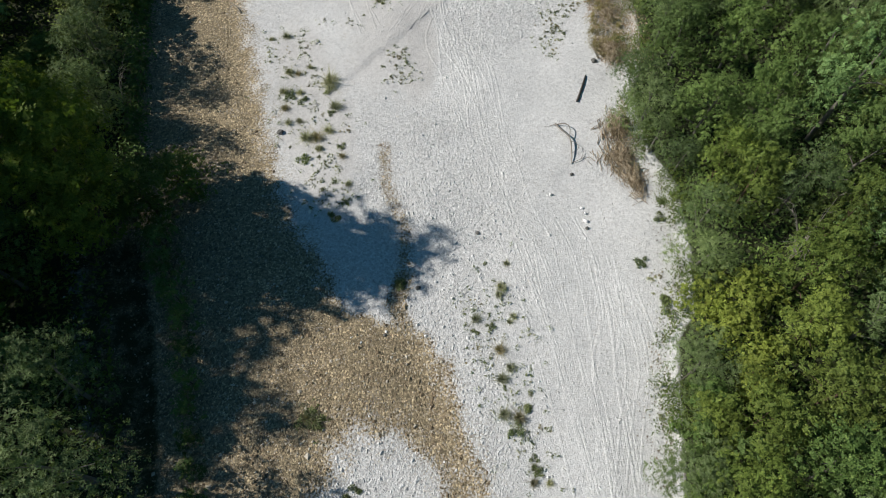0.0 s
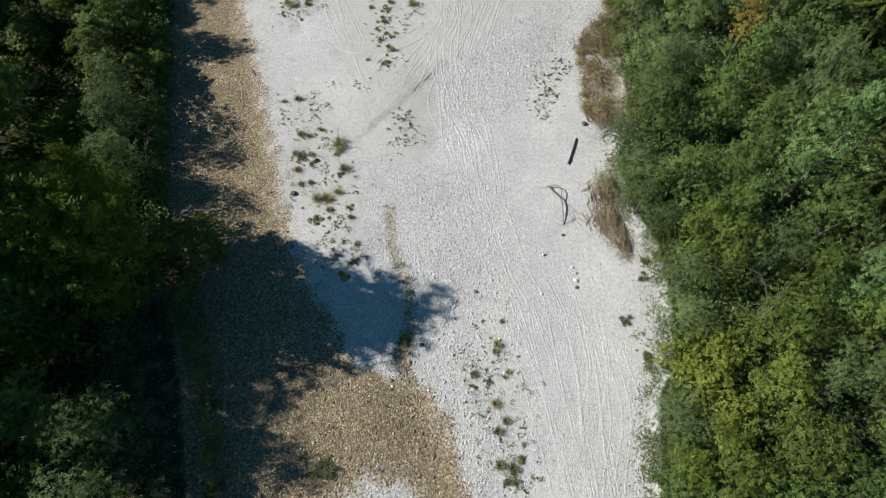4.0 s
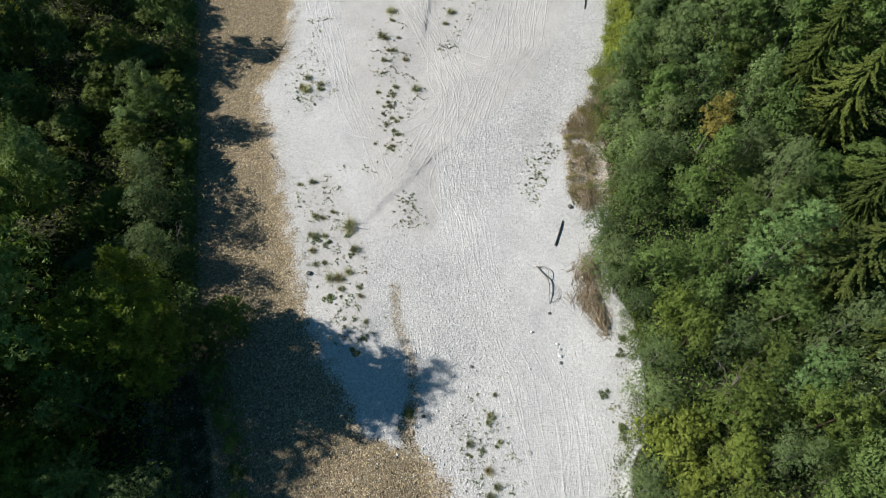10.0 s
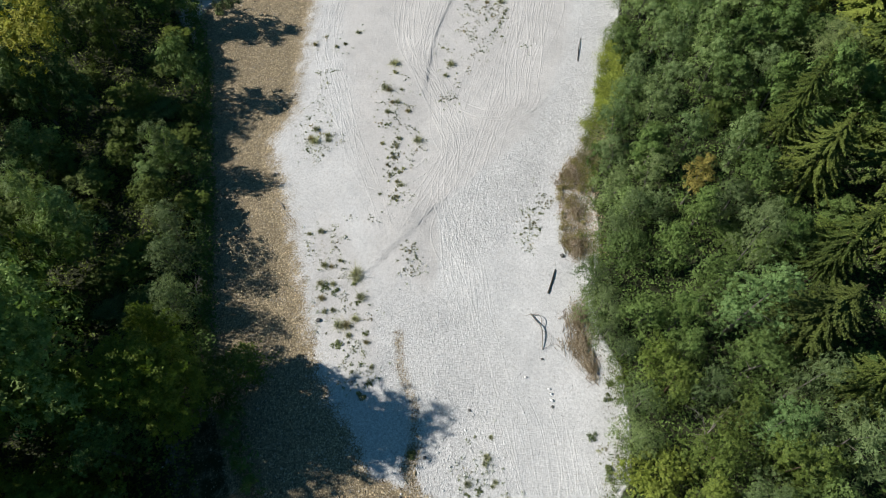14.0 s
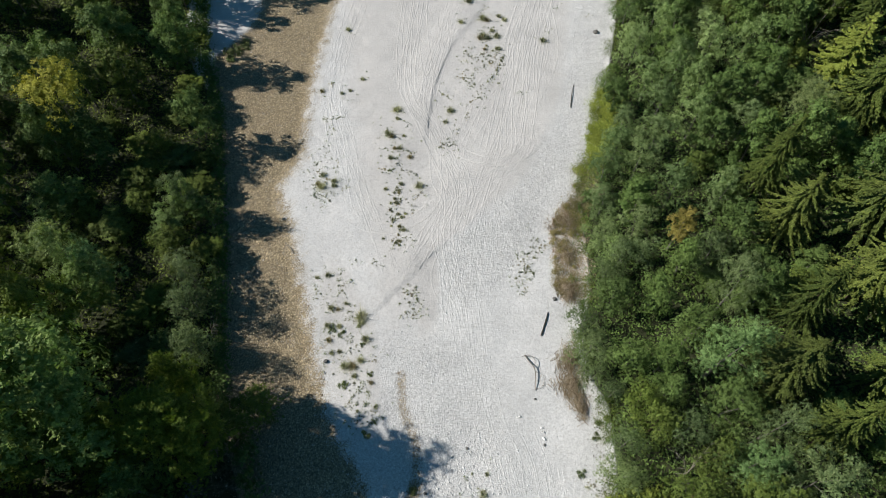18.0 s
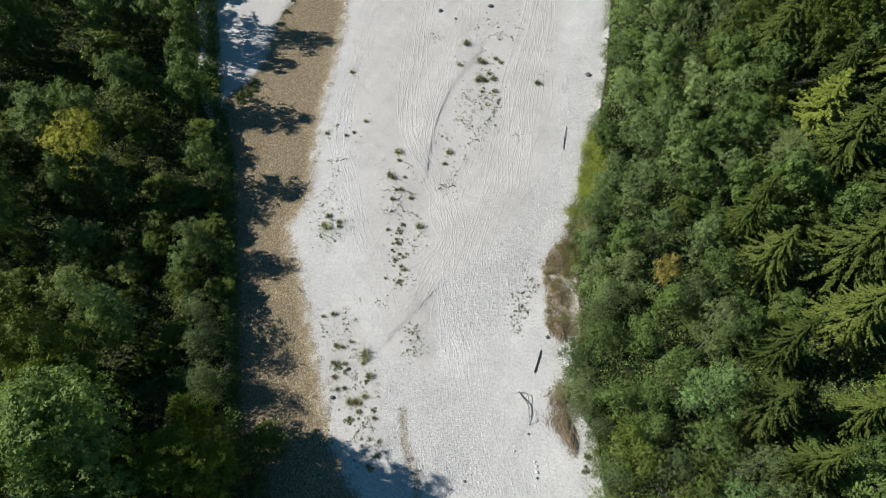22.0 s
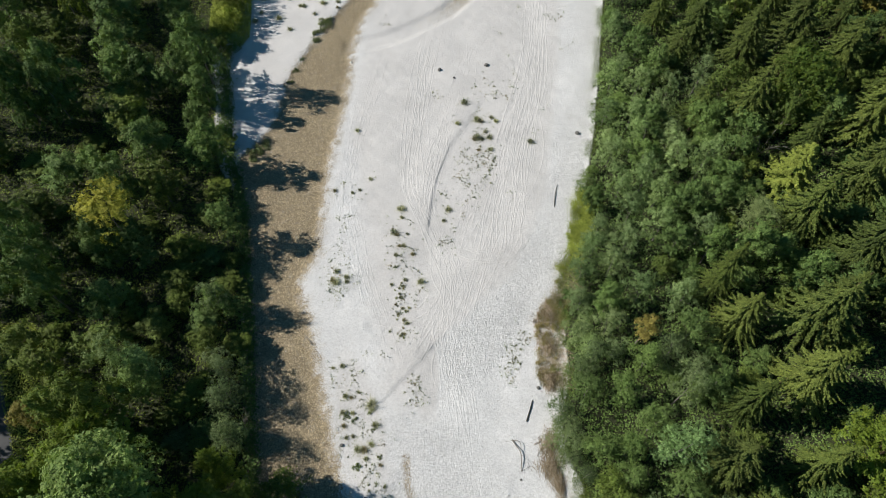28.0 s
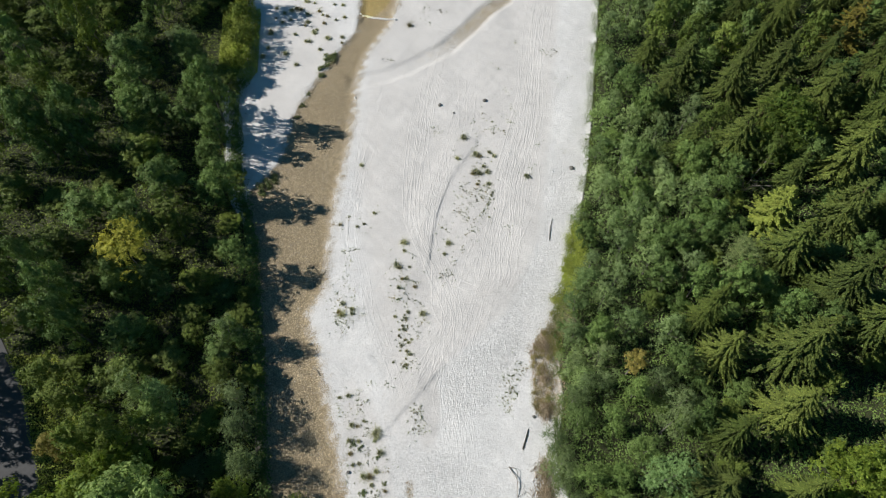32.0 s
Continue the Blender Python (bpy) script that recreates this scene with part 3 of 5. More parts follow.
for k, (x, y, d) in enumerate([(-13.9, 34.6, 0.6), (2.6, 24.7, 0.34), (11.1, 25.1, 0.34), (10.4, 30.2, 0.32), (13.6, 42.7, 0.6), (-1.0, 105.7, 0.8), (8.1, 107.0, 0.9), (24.0, 89.9, 0.9), (1.8, 103.6, 0.5), (-1.9, 20.0, 0.4), (-4.2, 16.4, 0.3), (23.4, 73.0, 0.6)]):
    place(rock_dark[k % 2], "rock", x, y, d / 2, "dark weathered rock on pale gravel", "rock", "dark rocks", k * 2.1)
r = np.random.default_rng(4)
for k in range(34):
    y = r.uniform(5, 36)
    x = r.uniform(-9, 5)
    place(rock_pale[k % 2], "rock", x, y, r.uniform(0.07, 0.14), "rounded pale cobble on the gravel bar", "rock", "cobbles", r.uniform(0, 6))
# single stones of the bed where the camera starts close over it
pebble_pale = [rock_mesh("stone", k, STONE_PALE) for k in (31, 33, 36, 39, 41)]
pebble_brown = [rock_mesh("stone", k, STONE_BROWN) for k in (51, 53, 56, 59, 61)]
r = np.random.default_rng(14)
count = {True: 0, False: 0}
while min(count.values()) < 300:
    x, y = r.uniform(-13, 7), r.uniform(5, 27)
    w, s, so, co = masks(np.array([x]), np.array([y]))
    brown = bool(w[0] > 0.5)
    if count[brown] >= 300 or so[0] > 0.2:
        continue
    d = float(np.clip(0.062 * np.exp(r.normal(0, 0.35)), 0.04, 0.15))
    ob = part("stone", (pebble_brown if brown else pebble_pale)[count[brown] % 5], ground)
    ob.matrix_basis = Matrix.LocRotScale((x, y, float(land(x, y))), Euler((0, 0, r.uniform(0, 6.28))), (d, d, d))
    count[brown] += 1
r = np.random.default_rng(4)
# a low weir of stones across the stream
for k in range(15):
    x = -18.9 + k * 0.56
    place((rock_white, rock_pale, rock_pale)[k % 3][k % 2], "weir_stone", x, 133.0 - (x + 18.9) * 0.23 + r.uniform(-0.15, 0.15), r.uniform(0.3, 0.42), "pale stone laid in a low weir across the stream", "stone", "weir stones", r.uniform(0, 6))


# ---- standing water above the weir ----
def water_material():
    m, nodes, links, b = material("water", 0.06)
    b.inputs["Base Color"].default_value = (0.80, 0.78, 0.42, 1)
    b.inputs["Transmission Weight"].default_value = 1.0
    b.inputs["IOR"].default_value = 1.33
    co = nodes.new("ShaderNodeNewGeometry").outputs["Position"]
    bump_node(nodes, links, noise_node(nodes, links, co, 3.0, 3), 0.15, 0.02, b)
    return m


WATER = water_material()
bm = bmesh.new()
rim = [bm.verts.new((-15 + 4.3 * math.cos(a) * (1 + 0.08 * math.sin(3 * a)) + 0.28 * 9 * math.sin(a), 142 + 10 * math.sin(a), -0.22)) for a in np.linspace(0, 2 * math.pi, 36, endpoint=False)]
bm.faces.new(rim)
me = bpy.data.meshes.new("pool")
bm.to_mesh(me)
bm.free()
me.materials.append(WATER)
pool = tagged(new("water", me), "shallow olive-brown pool held above a stone weir", "water", kind="structure")
pool.visible_shadow = False


# ---- tyre tracks ----
def spline(points, step=0.5):
    p = np.array(points, float)
    p = np.vstack([2 * p[0] - p[1], p, 2 * p[-1] - p[-2]])
    out = []
    for a, b, c, d in zip(p, p[1:], p[2:], p[3:]):
        m = max(2, int(np.linalg.norm(c - b) / step))
        t = np.linspace(0, 1, m, endpoint=False)[:, None]
        out.append(0.5 * (2 * b + (c - a) * t + (2 * a - 5 * b + 4 * c - d) * t**2 + (3 * b - a - 3 * c + d) * t**3))
    return np.vstack(out + [p[-2:-1]])


def rut(course, offset, width=0.2, height=0.045):
    t = unit(np.gradient(course, axis=0))
    nrm = np.stack([t[:, 1], -t[:, 0]], -1)
    c = course + nrm * offset
    fade = np.clip(np.minimum(np.arange(len(c)), np.arange(len(c))[::-1]) / 6, 0.05, 1)
    v = []
    for k, hgt in ((-1.5, -0.03), (-0.9, 1.0), (-0.35, 0.15), (0.35, 0.15), (0.9, 1.0), (1.5, -0.03)):
        p = c + nrm * (k * width)
        lump = 1 + 0.2 * waves(p[:, 0], p[:, 1], 1.3, 9)
        v.append(np.column_stack([p, land(p[:, 0], p[:, 1]) + np.where(hgt < 0, -0.03, 0.008 + hgt * height * fade * lump)]))
    v = np.stack(v, 1).reshape(-1, 3)
    i, k = np.meshgrid(np.arange(len(c) - 1), np.arange(5), indexing="ij")
    return v, np.stack([i * 6 + k, i * 6 + k + 1, (i + 1) * 6 + k + 1, (i + 1) * 6 + k], -1).reshape(-1, 4)


COURSES = [
    [(2.5, 43.4), (4.1, 36.0), (5.3, 30.7), (6.4, 26.9), (7.5, 23.8), (7.8, 21.6), (9.0, 13), (10.5, 4)],
    [(1.2, 47), (1.5, 41.3), (3.0, 33.0), (4.6, 26.4), (6.1, 21.4), (8.0, 12.5), (9.4, 4)],
    [(11.7, 22.8), (12.0, 17.8), (10.9, 14.4), (11.3, 11.2), (11.5, 4)],
    [(13.6, 20), (14.2, 14.4), (13.2, 9.8), (11.8, 4)],
    [(10.6, 26), (11.7, 22.8), (12.2, 17.8), (12.2, 12.0), (12.6, 4)],
    [(6.5, 24), (8.5, 16.0), (9.8, 9.8), (10.8, 4)],
]
COURSES += [
    [(-4.0, 46.9), (0.3, 55.3), (1.3, 61.4), (-0.6, 68.9), (-2.2, 74.6), (-1.0, 85.6), (2.0, 97), (5, 112)],
    [(2.0, 40), (0.3, 51.5), (1.3, 59.3), (-2.6, 70.0), (-4.8, 79.3), (-4.6, 96.4), (-3.2, 111.4), (0, 128)],
    [(-7.5, 46.9), (-11.6, 56.3), (-15.1, 67.7), (-17.4, 76.9), (-17.0, 85.6), (-15.4, 99.3), (-13, 110)],
    [(1.3, 59.3), (6.0, 61.4), (9.9, 65.6), (12.2, 72.3), (14.0, 85.6), (17.9, 103.7), (20.1, 126.6), (23, 140)],
    [(1.0, 62), (4.3, 72.2), (7.5, 79.4), (11.0, 89.6), (15.2, 106.7), (18.2, 126.6), (20, 140)],
    [(2.8, 33.6), (2.0, 40.8), (1.2, 46.0), (3.1, 53.4), (6, 64), (9.5, 75), (12.5, 88), (15, 99)],
]
rng = np.random.default_rng(5)


def tyre_track(course, high, gauge=0.76):
    v, f = joined([rut(course, -gauge, 0.09, high), rut(course, gauge, 0.09, high)])
    me = mesh_from("tyre_track", v, f, GROUND, True)
    w, s, so, co = masks(v[:, 0], v[:, 1])
    for key, layer in (("wet", w), ("sand", s), ("soil_and_shade", so * 0), ("coarse", co)):
        me.attributes.new(key, "FLOAT", "POINT").data.foreach_set("value", layer.astype(np.float32))
    tagged(new("tyre_track", me), "pair of shallow tyre ruts pressed into pale gravel", "tyre track", "tyre tracks")


for n_course, course in enumerate(COURSES):
    for k in range(1 if n_course < 2 else 2 if n_course < 6 else 7):
        c = np.array(course) + rng.normal(0, 0.12 if n_course < 6 else 0.8, (len(course), 2)) * (1, 0.4) + (rng.normal(0, 0.6), 0)
        c = spline(c)
        a, b = sorted(rng.integers(0, len(c), 2))
        if k and b - a > 25:
            c = c[a:b]
        tyre_track(c, rng.uniform(0.001, 0.004) if n_course < 6 else rng.uniform(0.002, 0.007))
for x, y, rad in ((5.6, 70, 5.5), (7.0, 71, 7.0), (4.4, 66, 3.4), (-8, 60, 7)):
    a = np.linspace(-2.4, -0.5, 24) + rng.uniform(-0.2, 0.2)
    tyre_track(np.stack([x + rad * np.cos(a), y + rad * np.sin(a)], -1), 0.03)


# ---- herbs and low shrubs on the gravel ----
def tuft_mesh(seed, mat, blades=330):
    """A spray of thin arching blades."""
    r = np.random.default_rng(seed)
    pieces = []
    for _ in range(blades):
        a, lean, ln = r.uniform(0, 2 * np.pi), r.uniform(0.1, 1.45), r.uniform(0.25, 0.72) * (2.0 if r.uniform() < 0.12 else 1.0)
        o = np.array([np.cos(a), np.sin(a), 0.0])
        side = np.array([-o[1], o[0], 0.0]) * 0.011
        root = o * r.uniform(0, 0.30)
        mid = root + o * np.sin(lean) * ln * 0.5 + np.array([0, 0, np.cos(lean) * ln * 0.55])
        tip = root + o * np.sin(lean) * ln + np.array([0, 0, np.cos(lean) * ln * 0.75])
        pieces.append((np.array([root - side, root + side, mid + side, mid - side]), np.array([[0, 1, 2, 3]])))
        pieces.append((np.array([mid - side, mid + side, tip + side * 0.2, tip - side * 0.2]), np.array([[0, 1, 2, 3]])))
    return mesh_from("tuft", *joined(pieces), mat)


def herb_mesh(seed, mat, count=340, leaf=0.085, low=0.5, clumps=6):
    """A low leafy clump."""
    r = np.random.default_rng(seed)
    c = r.normal(0, 0.42, (clumps, 2))
    k = r.integers(0, clumps, count)
    d = r.normal(0, 1, (count, 3))
    d = unit(d)
    d[:, 2] = np.abs(d[:, 2])
    p = np.column_stack([c[k], np.zeros(count)]) + d * r.uniform(0.2, 0.42, (count, 1)) * (1, 1, low * 1.8)
    return mesh_from("foliage", *leaves(r, p, d + (0, 0, 0.5), leaf, 0.6, 0.5), mat)


def sparse_mesh(seed, mat):
    """Some small rosettes with bare gravel between."""
    r = np.random.default_rng(seed)
    pieces = []
    for _ in range(r.integers(4, 8)):
        c = r.normal(0, 0.6, 2)
        m = r.integers(8, 20)
        d = unit(r.normal(0, 1, (m, 3)))
        d[:, 2] = np.abs(d[:, 2])
        p = np.array([*c, 0.03]) + d * r.uniform(0.06, 0.3, (m, 1)) * (1, 1, 0.9)
        pieces.append(leaves(r, p, d + (0, 0, 0.4), 0.13, 0.4, 0.6))
    return mesh_from("foliage", *joined(pieces), mat)


def plants(beds, name, meshes, label, category, group, tall=1.0):
    r = np.random.default_rng(len(name) + len(beds))
    for k, (x, y, size) in enumerate(beds):
        top = new(name)
        s = size * r.uniform(1.0, 1.35)
        top.matrix_basis = Matrix.LocRotScale((x, y, float(land(x, y))), Euler((0, 0, r.uniform(0, 6.28))), (s, s, s * tall))
        tagged(top, label, category, group)
        for part_name, options in meshes:
            part(part_name, options[k % len(options)], top)


SPIKY = [tuft_mesh(30 + k, HERB_GREY) for k in range(3)] + [tuft_mesh(40, HERB_BROWN)]
LEAFY = [herb_mesh(50 + k, HERB_GREEN) for k in range(4)]
SPARSE = [sparse_mesh(70 + k, (HERB_GREY, HERB_BROWN, HERB_GREEN)[k % 3]) for k in range(7)]
SPIKY_A = [(-14.7, 45.9, 0.55), (-16.1, 45.6, 0.40), (-13.9, 41.4, 0.60), (-13.1, 41.2, 0.50), (-10.1, 40.2, 1.00), (-14.1, 39.1, 0.60), (-9.4, 37.3, 0.75), (-13.8, 37.2, 0.60), (-13.3, 35.6, 0.50), (-12.4, 35.8, 0.55), (-11.6, 34.0, 0.75), (-10.7, 34.0, 0.75), (-9.8, 34.7, 0.60), (-7.7, 29.2, 0.40), (-10.4, 32.8, 0.50), (-8.4, 32.0, 0.40), (-12.1, 42.0, 0.40), (-10.1, 39.5, 0.60), (-12.7, 39.0, 0.50), (-9.0, 10.5, 0.80), (-8.7, 10.3, 0.70)]
LEAFY_A = [(-13.7, 38.5, 0.55), (-12.4, 38.2, 0.50), (-10.3, 39.2, 0.40), (-9.7, 36.7, 0.35), (-11.7, 31.8, 0.60), (-8.8, 26.1, 0.60), (-8.2, 26.0, 0.40), (-8.6, 33.0, 0.35), (-7.7, 27.6, 0.40), (-5.5, 6.1, 0.50), (-6.2, 5.6, 0.50), (-8.9, 10.4, 0.85), (-8.5, 10.6, 0.7)]
SPARSE_A = [(-15.6, 43.5, 0.27), (-12.7, 44.6, 0.33), (-13.3, 45.2, 0.29), (-12.6, 43.8, 0.34), (-14.3, 44.1, 0.35), (-15.1, 41.9, 0.23), (-12.3, 42.2, 0.22), (-11.9, 41.3, 0.39), (-12.1, 39.9, 0.27), (-11.0, 35.6, 0.27), (-10.5, 31.9, 0.42), (-9.8, 31.3, 0.31), (-9.3, 31.3, 0.39), (-8.9, 30.8, 0.32), (-10.0, 30.4, 0.35), (-10.8, 29.6, 0.25), (-8.9, 29.6, 0.35), (-9.9, 28.8, 0.39), (-10.0, 28.3, 0.32), (-9.4, 28.1, 0.37), (-7.9, 28.5, 0.35), (-8.4, 28.7, 0.23), (-9.8, 27.5, 0.37), (-8.3, 27.4, 0.34), (-12.9, 33.2, 0.28)]
SPARSE_A += [(-12.9, 34.8, 0.23), (-11.0, 37.7, 0.39), (-11.4, 37.0, 0.31), (-10.8, 36.6, 0.36), (-8.2, 34.6, 0.40), (-13.2, 46.1, 0.36), (-16.1, 44.1, 0.40), (-15.8, 39.6, 0.30), (-14.4, 38.4, 0.38), (-10.9, 39.8, 0.31), (-10.8, 27.3, 0.41)]
SPIKY_B = [(4.2, 20.0, 0.60), (2.3, 17.5, 0.55), (5.0, 17.7, 0.40), (3.9, 15.2, 0.55), (4.6, 13.9, 0.45), (4.0, 13.1, 0.55), (4.0, 10.7, 0.55), (5.0, 10.5, 0.60), (5.8, 7.3, 0.45), (4.0, 19.4, 0.45), (4.7, 17.3, 0.30), (5.7, 6.4, 0.40), (6.7, 6.4, 0.40), (4.7, 22.0, 0.35)]
LEAFY_B = [(3.3, 17.0, 0.42), (2.3, 16.6, 0.35), (5.7, 11.2, 0.50), (4.8, 9.6, 0.60), (6.0, 7.2, 0.40), (4.1, 12.5, 0.25), (-3.1, 20.4, 0.80), (5.9, 7.9, 0.35)]
SPARSE_B = [(1.3, 18.5, 0.38), (2.7, 18.6, 0.22), (3.3, 16.4, 0.23), (3.4, 14.0, 0.24), (1.7, 14.2, 0.39), (4.3, 11.8, 0.29), (5.9, 16.5, 0.33), (4.8, 12.4, 0.26), (2.5, 15.3, 0.30), (6.0, 13.8, 0.28), (3.1, 21.9, 0.27), (2.1, 19.0, 0.32), (3.2, 17.9, 0.32), (5.0, 8.5, 0.38), (3.5, 11.1, 0.34), (6.5, 9.9, 0.39), (5.8, 8.8, 0.37), (5.7, 12.2, 0.40), (3.7, 16.1, 0.33), (3.7, 20.2, 0.23)]
LEAFY_C = [(16.2, 45.4, 0.75), (17.0, 41.9, 0.6), (17.2, 27.4, 0.65), (16.8, 25.9, 0.60), (14.9, 22.1, 0.50), (15.9, 18.6, 0.90), (18.4, 28.1, 0.60)]
SPARSE_C = [(15.5, 20.2, 0.60), (15.9, 20.9, 0.40), (16.4, 20.4, 0.30), (14.7, 10.5, 0.50), (15.5, 16.0, 0.35), (15.0, 12.4, 0.35), (15.6, 17.7, 0.30), (14.6, 9.0, 0.30), (14.9, 14.4, 0.30), (14.0, 7.3, 0.30)]
LEAFY_D = [(11.6, 50.5, 0.60), (10.6, 49.1, 0.60), (9.5, 47.8, 0.70), (10.0, 46.6, 0.60), (10.6, 47.1, 0.50), (8.9, 45.8, 0.50), (9.3, 44.5, 0.50), (12.3, 50.9, 0.50), (9.3, 48.9, 0.40)]
SPARSE_E = [(-4.1, 44.3, 0.50), (-4.3, 43.2, 0.50), (-3.4, 42.5, 0.50), (-4.5, 42.1, 0.40), (-4.0, 40.7, 0.50), (-2.9, 42.1, 0.40), (-8.9, 47.6, 0.40), (-11.7, 48.0, 0.35), (-4.7, 40.6, 0.30), (-2.8, 40.4, 0.30), (-3.7, 41.4, 0.40), (9.9, 44.0, 0.50)]
SPIKY_F = [(-16.9, 59.5, 0.90), (-15.3, 60.5, 0.70), (-16.9, 61.5, 0.60), (-17.4, 59.9, 0.60), (-15.2, 59.7, 0.60), (-15.6, 76.7, 0.50), (-14.4, 77.3, 0.40), (-18.7, 77.1, 0.50)]
SPARSE_F = [(-17.6, 60.8, 0.5), (-16.2, 60.9, 0.5), (-17.9, 58.2, 0.45), (-15.8, 57.2, 0.45), (-16.6, 56.6, 0.4), (-17.0, 66.3, 0.47), (-17.2, 71.5, 0.49), (-16.5, 69.4, 0.48), (-17.7, 62.3, 0.41), (-18.1, 63.3, 0.44), (-18.1, 59.9, 0.34), (-17.0, 65.2, 0.47), (-19.2, 62.3, 0.41), (-13.7, 59.5, 0.36), (-16.5, 58.3, 0.31), (-17.2, 78.6, 0.47), (-15.5, 72.0, 0.50), (-15.6, 62.6, 0.32), (-15.2, 63.8, 0.46), (-17.3, 58.3, 0.38), (-15.7, 58.6, 0.33)]
SPIKY_G = [(-7.2, 73.4, 0.90), (0.7, 73.3, 0.95), (-8.2, 68.8, 0.80), (-7.7, 68.3, 0.70), (-7.0, 71.7, 0.50), (-0.0, 71.1, 0.55), (-7.7, 64.5, 0.70), (-5.0, 64.7, 0.60), (-3.6, 59.7, 0.85), (-6.0, 60.0, 0.50), (-6.0, 68.5, 0.50), (-7.2, 66.2, 0.50), (-6.5, 66.2, 0.50)]
SPARSE_G = [(-6.3, 62.2, 0.36), (-8.6, 62.5, 0.45), (-7.7, 62.4, 0.47), (-7.7, 58.4, 0.31), (-0.6, 67.1, 0.42), (0.3, 67.4, 0.31), (1.0, 67.2, 0.44), (1.6, 69.3, 0.37), (3.8, 75.2, 0.48), (5.1, 75.8, 0.50), (4.2, 78.5, 0.40), (3.2, 72.2, 0.50), (-6.5, 64.0, 0.36), (-5.2, 62.2, 0.32), (-4.4, 61.5, 0.42), (-3.7, 58.0, 0.31), (-5.6, 70.2, 0.34), (-8.5, 69.7, 0.38), (-9.3, 68.3, 0.42), (-5.9, 65.9, 0.33), (-4.6, 65.5, 0.31), (-7.2, 63.5, 0.47), (-0.3, 66.9, 0.36), (0.6, 66.7, 0.49), (-0.6, 76.5, 0.48)]
SPARSE_G += [(-6.0, 56.9, 0.50), (-6.4, 54.3, 0.45), (-5.7, 52.7, 0.50), (-4.2, 56.1, 0.40), (-6.8, 51.2, 0.40), (-5.9, 50.4, 0.45), (-7.2, 55.6, 0.40), (-5.2, 54.9, 0.5), (-6.2, 58.6, 0.5), (-4.9, 51.4, 0.4), (0.6, 76.0, 0.38), (-3.2, 58.6, 0.39), (-8.5, 66.2, 0.40)]
SPIKY_I = [(3.7, 97.1, 1.00), (2.4, 92.0, 0.80), (6.0, 93.1, 0.95), (6.6, 92.7, 0.80), (8.6, 93.6, 0.70), (9.4, 92.8, 0.70), (5.9, 88.9, 1.00), (5.4, 88.5, 0.80), (8.1, 88.9, 0.80), (7.4, 90.2, 0.60), (15.4, 87.9, 0.85), (6.1, 86.0, 0.60), (8.2, 86.2, 0.70), (6.7, 88.5, 0.80), (-15.8, 90.5, 0.60), (-7.8, 129.2, 1.00), (-12.7, 79.6, 0.50)]
SPARSE_I = [(8.3, 84.3, 0.51), (7.0, 83.1, 0.50), (7.0, 80.0, 0.49), (8.8, 83.5, 0.51), (5.3, 83.5, 0.59), (3.3, 84.7, 0.48), (4.2, 84.3, 0.46), (3.2, 86.0, 0.53), (5.8, 85.1, 0.41), (6.7, 84.7, 0.43), (7.4, 86.0, 0.59), (2.7, 81.0, 0.48), (3.7, 79.8, 0.49), (4.8, 81.4, 0.35), (4.0, 78.5, 0.45), (2.5, 79.8, 0.49), (6.0, 82.2, 0.36), (7.7, 81.8, 0.50), (8.2, 82.3, 0.51), (7.0, 79.5, 0.37), (6.0, 95.6, 0.51), (5.9, 94.2, 0.47), (9.4, 98.4, 0.52), (9.8, 99.8, 0.44), (9.2, 101.2, 0.53)]
SPARSE_I += [(7.6, 99.1, 0.53), (16.4, 89.9, 0.36), (-1.3, 98.6, 0.37), (-1.8, 99.8, 0.52), (11.7, 98.9, 0.59), (12.9, 101.2, 0.41), (7.9, 78.7, 0.46), (5.2, 77.9, 0.50), (11.6, 76.7, 0.43), (3.0, 83.5, 0.44), (6.7, 83.9, 0.43), (7.5, 84.3, 0.44), (9.0, 84.3, 0.50), (6.2, 87.0, 0.43)]
SPARSE_J = [(21.4, 120.4, 0.50), (23.9, 120.9, 0.50), (22.6, 119.6, 0.40), (25.6, 113.3, 0.40), (23.0, 111.3, 0.40), (21.2, 121.6, 0.40), (-11.7, 118.7, 0.50), (-4.2, 135.3, 0.50), (-1.0, 134.2, 0.50), (-5.4, 131.6, 0.40), (-3.4, 130.1, 0.40), (11.0, 116.2, 0.40), (12.5, 109.8, 0.40), (13.4, 105.1, 0.40), (12.6, 101.4, 0.40), (7.7, 103.6, 0.40), (5.9, 101.4, 0.40), (15.0, 123.9, 0.40), (23.1, 93.6, 0.40), (18.4, 95.7, 0.40)]
SPIKY_K = [(-38.0, 126.5, 0.90), (-38.0, 122.1, 0.80), (-34.1, 120.4, 1.00), (-33.4, 134.7, 0.90), (-30.7, 132.9, 0.80), (-25.5, 125.0, 1.00), (-37.9, 134.7, 0.80), (-28.2, 133.8, 0.80), (-36.0, 130.1, 0.70), (-34.2, 131.0, 0.60), (-22.4, 131.9, 0.80), (-30.9, 129.2, 0.60), (-28.8, 127.4, 0.60)]
LEAFY_K = [(-24.5, 118.7, 1.40), (-25.5, 116.2, 1.30), (-26.0, 114.2, 1.00), (-23.8, 119.9, 1.00), (-32.5, 86.1, 1.50), (-33.7, 84.8, 1.40), (-32.3, 87.4, 1.20), (-28.8, 105.8, 0.70), (-28.0, 108.9, 0.60), (-29.6, 102.8, 0.60)]
